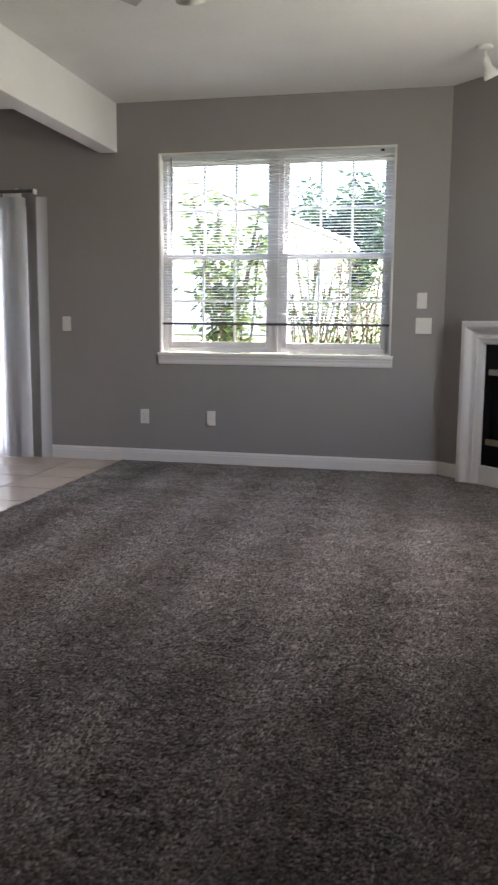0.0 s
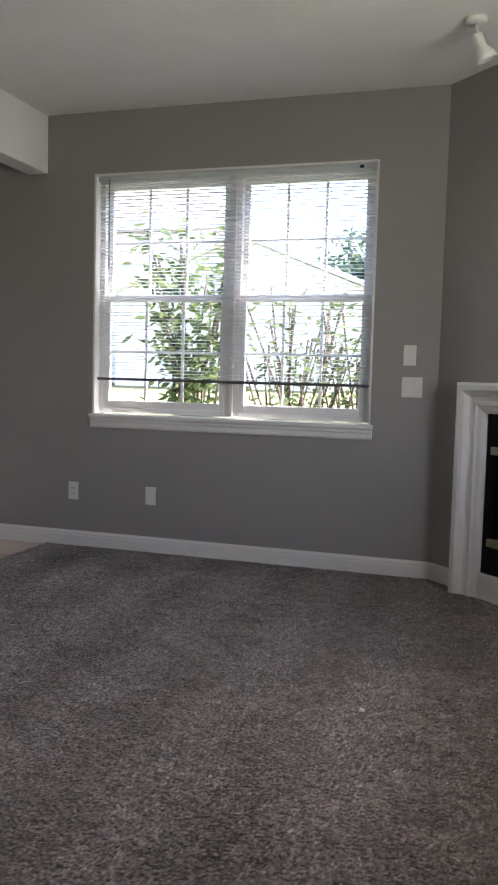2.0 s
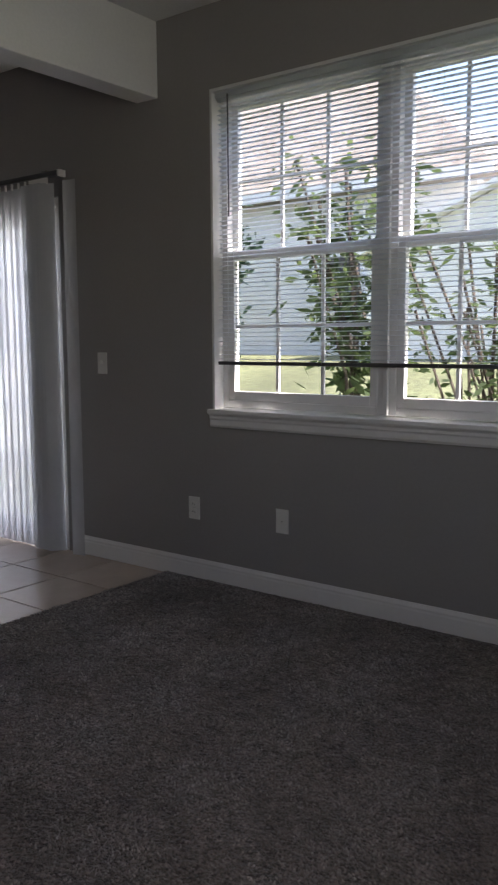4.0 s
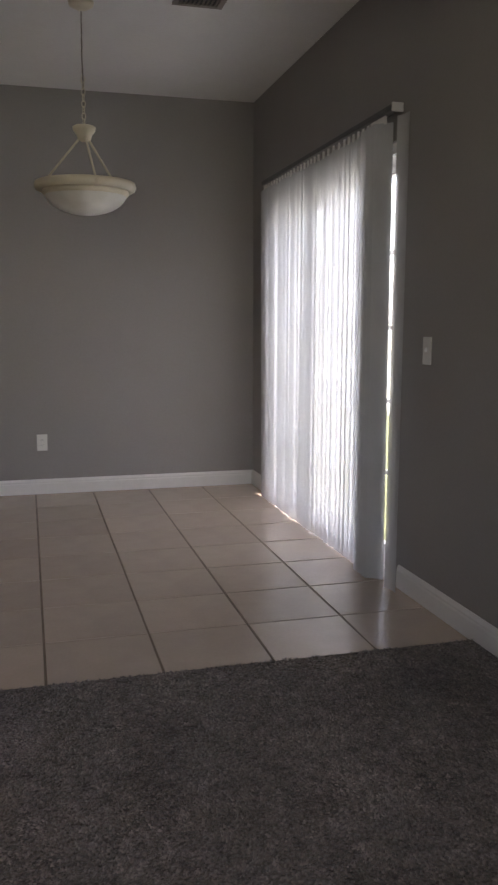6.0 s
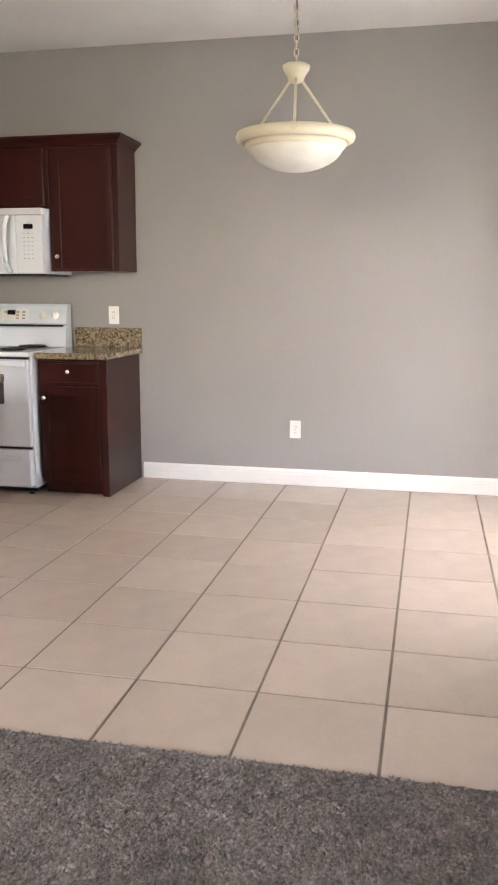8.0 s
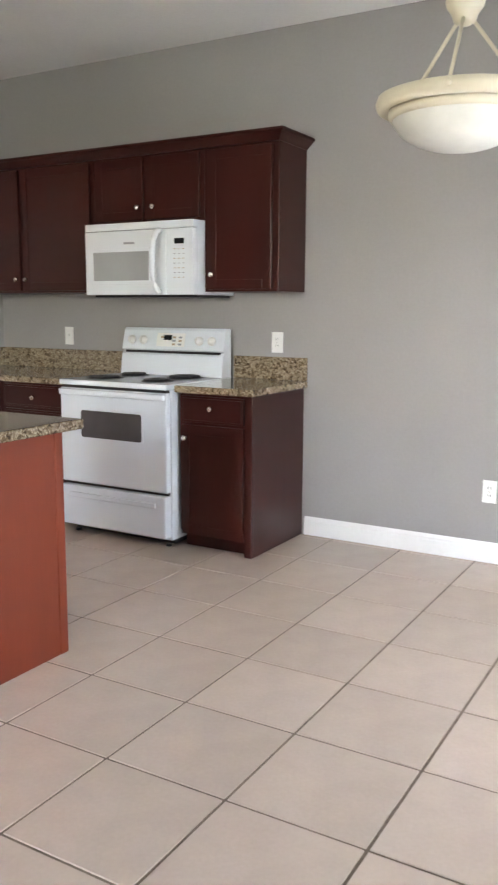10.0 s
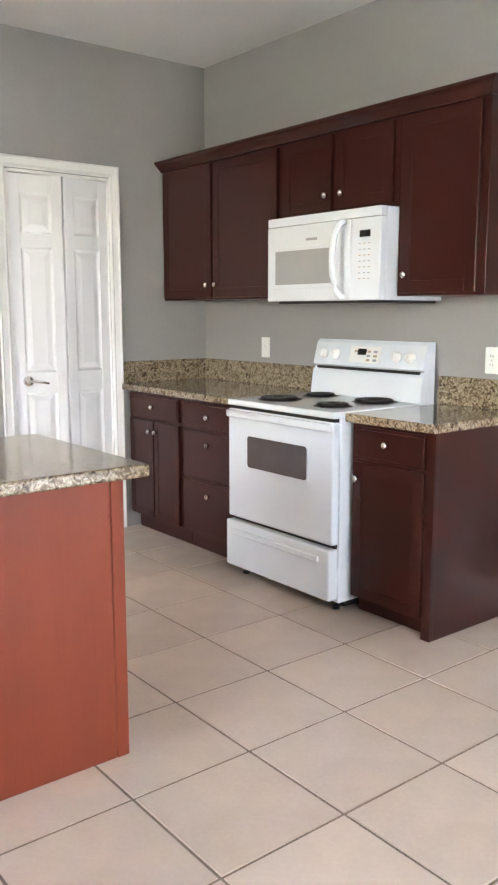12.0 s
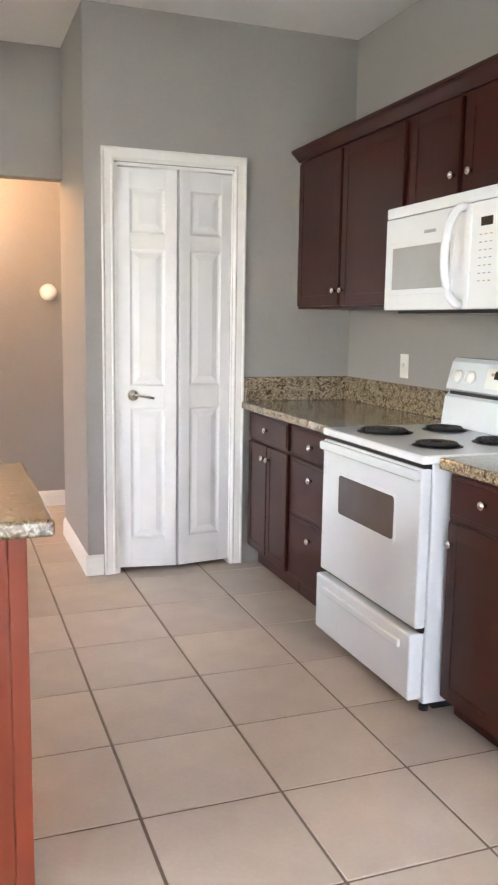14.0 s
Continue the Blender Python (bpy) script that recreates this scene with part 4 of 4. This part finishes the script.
add_box(top, IX0 - 0.060, IY0 - 0.06, 0.875, IX1 + 0.08, IY1 + 0.062, 0.914, 0.012, 4)
tagged(part("worktop", top, M_GRANITE), "speckled granite worktop with rounded edge on peninsula", "worktop")

# ---- pantry door ----
pantry = thing("door_2", "white six-panel bifold pantry door, slightly folded", "door", kind="structure")


def bifold_leaf(width, m, handle):
    h, t = 2.082, 0.030
    leaf_bm = bmesh.new()
    s = 0.062
    spans = ((0.16, 0.86), (0.98, 1.68), (1.76, 1.98))
    add_box(leaf_bm, 0, 0.006, 0, width, t - 0.015, h)
    for y0, y1 in ((0.0, 0.006), (t - 0.015, t)):
        add_box(leaf_bm, 0, y0, 0, s, y1, h, 0.002)
        add_box(leaf_bm, width - s, y0, 0, width, y1, h, 0.002)
        last = 0.0
        for z0, z1 in spans:
            add_box(leaf_bm, s, y0 + 0.0003, last, width - s, y1 - 0.0003, z0, 0.002)
            last = z1
        add_box(leaf_bm, s, y0 + 0.0003, last, width - s, y1 - 0.0003, h, 0.002)
    leaf = part("leaf", leaf_bm, M_DOOR, pantry, m=m)
    for z0, z1 in spans:
        raised = bmesh.new()
        rings = []
        for inset, y in ((0.0, t - 0.003), (0.010, t - 0.0085), (0.018, t - 0.0090), (0.048, t - 0.003)):
            rings.append([raised.verts.new(p) for p in ((s + inset, y, z0 + inset), (width - s - inset, y, z0 + inset), (width - s - inset, y, z1 - inset), (s + inset, y, z1 - inset))])
        for a, b in zip(rings, rings[1:]):
            for i in range(4):
                raised.faces.new((a[i], a[(i + 1) % 4], b[(i + 1) % 4], b[i]))
        raised.faces.new(rings[-1])
        bmesh.ops.recalc_face_normals(raised, faces=raised.faces)
        part("raised_panel", raised, M_DOOR, leaf)
    if handle:
        rose = part("handle_rose", lathe(((0.030, 0.0), (0.030, 0.006), (0.022, 0.012), (0.012, 0.014), (0.012, 0.040), (0.0, 0.042)), 24, "y"), M_CHROME, leaf, "polished nickel lever handle", pose(width - 0.075, t, 0.93), True)
        part("lever", tube([(0, 0.036, 0), (-0.02, 0.044, 0.002), (-0.06, 0.046, -0.004), (-0.105, 0.044, -0.012)], 0.0075, 10), M_CHROME, rose, smooth=True)
    return leaf


# leaves meet a little forward of the frame: each hinges from its own jamb
fold, half = 9.0, 0.303
bifold_leaf(half, pose(PANTRY[0] + 0.008, SOUTH - 0.045, 0.026, 0, 0, fold), False)
mid_x, mid_y = PANTRY[0] + 0.008 + half * math.cos(radians(fold)), SOUTH - 0.045 + half * math.sin(radians(fold))
bifold_leaf(half, pose(mid_x + 0.004, mid_y, 0.026, 0, 0, -fold), True)
CASE = ((0, 0), (-0.016, 0), (-0.018, 0.006), (-0.013, 0.014), (-0.010, 0.045), (-0.013, 0.054), (-0.008, 0.064), (0, 0.064))
casing = bmesh.new()


def casing_leg(bm, line, inward):
    ends = []
    for (px, pz), (dx, dz) in zip(line, inward):
        ends.append([bm.verts.new((px + dx * w, SOUTH - d, pz + dz * w)) for d, w in CASE])
    n = len(CASE)
    for i in range(n):
        bm.faces.new((ends[0][i], ends[0][(i + 1) % n], ends[1][(i + 1) % n], ends[1][i]))
    bm.faces.new(ends[0][::-1])
    bm.faces.new(ends[1])


c0, c1, cz = PANTRY[0] - 0.068, PANTRY[1] + 0.080, 2.198
casing_leg(casing, ((c0, 0.0), (c0, cz)), ((1, 0), (1, -1)))
casing_leg(casing, ((c1, 0.0), (c1, cz)), ((-1, 0), (-1, -1)))
casing_leg(casing, ((c0, cz), (c1, cz)), ((1, -1), (-1, -1)))
bmesh.ops.recalc_face_normals(casing, faces=casing.faces)
part("casing", casing, M_TRIM, pantry)
jamb = bmesh.new()
add_box(jamb, PANTRY[0] - 0.006, SOUTH - 0.12, 0, PANTRY[0] + 0.004, SOUTH + 0.001, PANTRY[2])
add_box(jamb, PANTRY[1] - 0.004, SOUTH - 0.12, 0, PANTRY[1] + 0.016, SOUTH + 0.001, PANTRY[2])
add_box(jamb, PANTRY[0] + 0.004, SOUTH - 0.12, PANTRY[2] - 0.012, PANTRY[1] - 0.004, SOUTH + 0.001, PANTRY[2] + 0.004)
part("jamb", jamb, M_TRIM, pantry)

# ---- scraps on the carpet ----
for sx, sy, tall in SCRAPS:
    bm = bmesh.new()
    add_box(bm, -0.006, -0.003, 0.0, 0.006, 0.003, tall, 0.0015)
    add_box(bm, -0.006, -0.003, 0.0, 0.014, 0.008, 0.006, 0.0015)
    tagged(part("paper_scrap", bm, M_PAPER, m=pose(sx, sy, 0.010, 0, 6, 30)), "small white scrap lying on carpet", "scrap", "scraps")

# ---- outside ----


def bush(at, height, spread, leaves, seed, label, leaf_size=0.075, stems=9, name="shrub", crown_from=0.25):
    """Stems that fork upwards from the ground and many small two-sided leaves, in clumps."""
    r = random.Random(seed)
    top_ob = thing(name, label, "tree" if name == "tree" else "shrub", pose(*at))
    wood = bmesh.new()
    tips = []
    for i in range(stems):
        a, lean = r.uniform(0, 6.28), r.uniform(0.2, 1.0) * spread
        tip = Vector((lean * math.cos(a), lean * math.sin(a), height * r.uniform(0.65, 1.0)))
        bend = tip * 0.5 + Vector((r.uniform(-0.1, 0.1), r.uniform(-0.1, 0.1), 0.1 * height))
        base = Vector((0.12 * math.cos(a), 0.12 * math.sin(a), 0.0)) * spread
        stem = tube([base, bend, tip], 0.0065 * height / 1.6, 6)
        me = bpy.data.meshes.new("stem_piece")
        stem.to_mesh(me)
        stem.free()
        wood.from_mesh(me)
        bpy.data.meshes.remove(me)
        for k in range(5):
            f = crown_from + (1 - crown_from) * k / 4
            tips.append((base.lerp(bend, f * 2) if f < 0.5 else bend.lerp(tip, f * 2 - 1), 0.30 * spread * r.uniform(0.6, 1.2)))
    part("trunk", wood, M_BARK, top_ob)
    verts, faces = [], []
    for i in range(leaves):
        c, rad = tips[r.randrange(len(tips))]
        p = c + Vector((r.gauss(0, rad * 0.6), r.gauss(0, rad * 0.6), r.gauss(0, rad * 0.6)))
        if p.z < 0.05:
            continue
        u = Vector((r.uniform(-1, 1), r.uniform(-1, 1), r.uniform(-0.6, 0.6))).normalized() * leaf_size * r.uniform(0.6, 1.2)
        w = u.cross(Vector((r.uniform(-1, 1), r.uniform(-1, 1), r.uniform(-1, 1)))).normalized() * leaf_size * 0.32
        n = len(verts)
        verts += [p - u, p + w, p + u, p - w]
        faces.append((n, n + 1, n + 2, n + 3))
    me = bpy.data.meshes.new("crown")
    me.from_pydata(verts, [], faces)
    me.materials.append(M_TREELEAF if name == "tree" else M_LEAF)
    crown_ob = new("crown", me)
    crown_ob.parent = top_ob
    tagged(crown_ob, kind="stuff")
    return top_ob


for *args, low in SHRUBS:
    bush(*args, crown_from=low)
for *args, low in TREES:
    bush(*args, name="tree", crown_from=low)

def hip_house(at, half, deep, wall_high, ridge_half, roof_high, label):
    """A house with a hipped roof that overhangs its walls, a fascia, and windows on the side that faces the lawn."""
    home = thing("neighbour_house", label, "house", pose(*at))
    part("wall", box(-half, 0, -0.3, half, deep, wall_high), M_STUCCO, home)
    over, e = 0.55, wall_high
    bm = bmesh.new()
    low = [bm.verts.new(p) for p in ((-half - over, -over, e), (half + over, -over, e), (half + over, deep + over, e), (-half - over, deep + over, e))]
    edge = [bm.verts.new(v.co + Vector((0, 0, 0.16))) for v in low]
    top = [bm.verts.new((sx * ridge_half, deep / 2, e + roof_high)) for sx in (-1, 1)]
    for k in range(4):
        bm.faces.new((low[k], low[(k + 1) % 4], edge[(k + 1) % 4], edge[k]))
    for f in ((edge[0], edge[1], top[1], top[0]), (edge[1], edge[2], top[1]), (edge[2], edge[3], top[0], top[1]), (edge[3], edge[0], top[0]), low[::-1]):
        bm.faces.new(f)
    bmesh.ops.recalc_face_normals(bm, faces=bm.faces)
    part("roof", bm, M_ROOF, home)
    part("fascia", box(-half - over, -over - 0.03, e - 0.02, half + over, -over - 0.004, e + 0.17), M_TRIM, home)
    for x in (-half * 0.7, -half * 0.1, half * 0.5):
        w = part("window", box(x, -0.04, 1.0, x + 1.2, 0.02, 2.3, 0.01), M_TRIM, home)
        part("pane", box(x + 0.08, -0.05, 1.08, x + 1.12, -0.038, 2.22), M_OVEN, w)


hip_house(HOUSE, 7.4, 8.0, 3.55, 3.2, 3.9, "white-walled neighbour house with hipped tan roof")
shed = thing("white_shed", "white gabled shed behind the shrubs", "shed", pose(*SHED))
part("wall", box(-2.7, 0, -0.3, 2.7, 3.0, 1.95), M_STUCCO, shed)
gable = bmesh.new()
for y in (0.0, 3.0):
    gable.verts.ensure_lookup_table()
    for p in ((-2.7, y, 1.955), (2.7, y, 1.955), (0, y, 3.03)):
        gable.verts.new(p)
gable.verts.ensure_lookup_table()
gv = gable.verts
for f in ((0, 1, 2), (5, 4, 3), (0, 3, 4, 1), (1, 4, 5, 2), (2, 5, 3, 0)):
    gable.faces.new([gv[k] for k in f])
part("gable", gable, M_STUCCO, shed)
for side_x in (-1, 1):
    slab = box(0, -0.25, 0.0, 3.15, 3.25, 0.09, 0.01)
    part("roof_slope", slab, M_TRIM, shed, "white roof slope", Matrix.Translation((0, 0, 3.05)) @ (Matrix.Rotation(radians(21.7), 4, "Y") if side_x > 0 else Matrix.Rotation(radians(180), 4, "Z") @ Matrix.Translation((0, -3.0, 0)) @ Matrix.Rotation(radians(21.7), 4, "Y")))

# ---- carpet pile ----


def pile_material():
    mat = material("grey_brown_pile", (0.195, 0.166, 0.152), 0.95, spots=((1.3, 0.78, 1.22, ONE), (5, 0.80, 1.20, ONE), (16, 0.66, 1.34, ONE), (38, 0.62, 1.38, ONE)), sheen=0.3, spec=0.1)
    nt = mat.node_tree
    b = nt.nodes["Principled BSDF"]
    was = b.inputs["Base Color"].links[0].from_socket
    geo = nt.nodes.new("ShaderNodeNewGeometry")
    spread_by = nt.nodes.new("ShaderNodeMapRange")
    spread_by.inputs["To Min"].default_value, spread_by.inputs["To Max"].default_value = 0.55, 1.45
    nt.links.new(geo.outputs["Random Per Island"], spread_by.inputs["Value"])
    mul = nt.nodes.new("ShaderNodeVectorMath")
    mul.operation = "MULTIPLY"
    nt.links.new(was, mul.inputs[0])
    nt.links.new(spread_by.outputs[0], mul.inputs[1])
    nt.links.new(mul.outputs[0], b.inputs["Base Color"])
    return mat


def pile(x0, x1, y0, y1, per_metre):
    """Small leaning tufts all over a stretch of carpet, in uneven clumps; joined, since nobody could count them."""
    gen = np.random.default_rng(5)
    n = int((x1 - x0) * (y1 - y0) * per_metre)
    cx, cy = gen.uniform(x0, x1, n), gen.uniform(y0, y1, n)
    keep = (cx + cy < DIAG[0] - 0.02) & (cy < -0.018)
    cx, cy = cx[keep], cy[keep]
    n = len(cx)
    wave = np.sin(cx * 41 + 3 * np.sin(cy * 23)) * np.sin(cy * 37 + 2 * np.sin(cx * 29))
    tall = 0.0035 + 0.003 * gen.random(n) + 0.002 * wave
    lean_x, lean_y = gen.normal(0, 0.004, n) + 0.003 * np.sin(cy * 17), gen.normal(0, 0.004, n) + 0.003 * np.sin(cx * 13)
    start, r = gen.uniform(0, 6.28, n), gen.uniform(0.005, 0.0085, n)
    co = np.empty((n, 4, 3))
    for k in range(3):
        co[:, k, 0] = cx + r * np.cos(start + 2.094 * k)
        co[:, k, 1] = cy + r * np.sin(start + 2.094 * k)
        co[:, k, 2] = 0.008
    co[:, 3, 0], co[:, 3, 1], co[:, 3, 2] = cx + lean_x, cy + lean_y, 0.010 + tall
    co[:, :, 0] = np.maximum(co[:, :, 0], x0 - 0.006)
    at = np.arange(n)[:, None] * 4
    tri = np.concatenate([at + np.array([[0, 1, 3]]), at + np.array([[1, 2, 3]]), at + np.array([[2, 0, 3]])], axis=1).reshape(-1)
    me = bpy.data.meshes.new("pile")
    me.vertices.add(n * 4)
    me.vertices.foreach_set("co", co.reshape(-1))
    me.loops.add(len(tri))
    me.loops.foreach_set("vertex_index", tri.astype(np.int32))
    me.polygons.add(n * 3)
    me.polygons.foreach_set("loop_start", np.arange(0, n * 9, 3, dtype=np.int32))
    me.update(calc_edges=True)
    me.validate()
    me.materials.append(pile_material())
    ob = new("carpet_pile", me)
    ob.parent = carpet
    return tagged(ob, "grey-brown cut carpet pile", kind="stuff")


pile(3.37, EDGE, -5.4, 0.0, 11000)

# ---- floor tiles, each a piece ----
PITCH, TX, TY = 0.416, 0.875, -2.49
tile_bm = box(-(PITCH - 0.009) / 2, -(PITCH - 0.009) / 2, -0.010, (PITCH - 0.009) / 2, (PITCH - 0.009) / 2, 0.0, 0.0018, 1)
tile_mesh = mesh_of("tile", tile_bm, M_TILE)
rng = random.Random(3)
for i in range(-3, 7):
    for j in range(-11, 7):
        x0, x1 = TX + i * PITCH + 0.0045, TX + (i + 1) * PITCH - 0.0045
        y0, y1 = TY + j * PITCH + 0.0045, TY + (j + 1) * PITCH - 0.0045
        cx0, cx1, cy0, cy1 = max(x0, 0.0), min(x1, 3.366), max(y0, -6.86), min(y1, 0.0)
        if cx1 - cx0 < 0.02 or cy1 - cy0 < 0.02 or (cy1 < -5.85 and cx1 < 1.37):
            continue
        if cx1 - cx0 > x1 - x0 - 1e-6 and cy1 - cy0 > y1 - y0 - 1e-6:
            tl = new("tile", tile_mesh)
            tl.matrix_basis = pose((x0 + x1) / 2, (y0 + y1) / 2, rng.uniform(-0.0008, 0.0), rng.uniform(-0.05, 0.05), rng.uniform(-0.05, 0.05), 0)
        else:
            tl = new("tile", mesh_of("tile_cut", box(cx0, cy0, -0.010, cx1, cy1, -0.0004, 0.0018, 1), M_TILE))
        tl.parent = grout
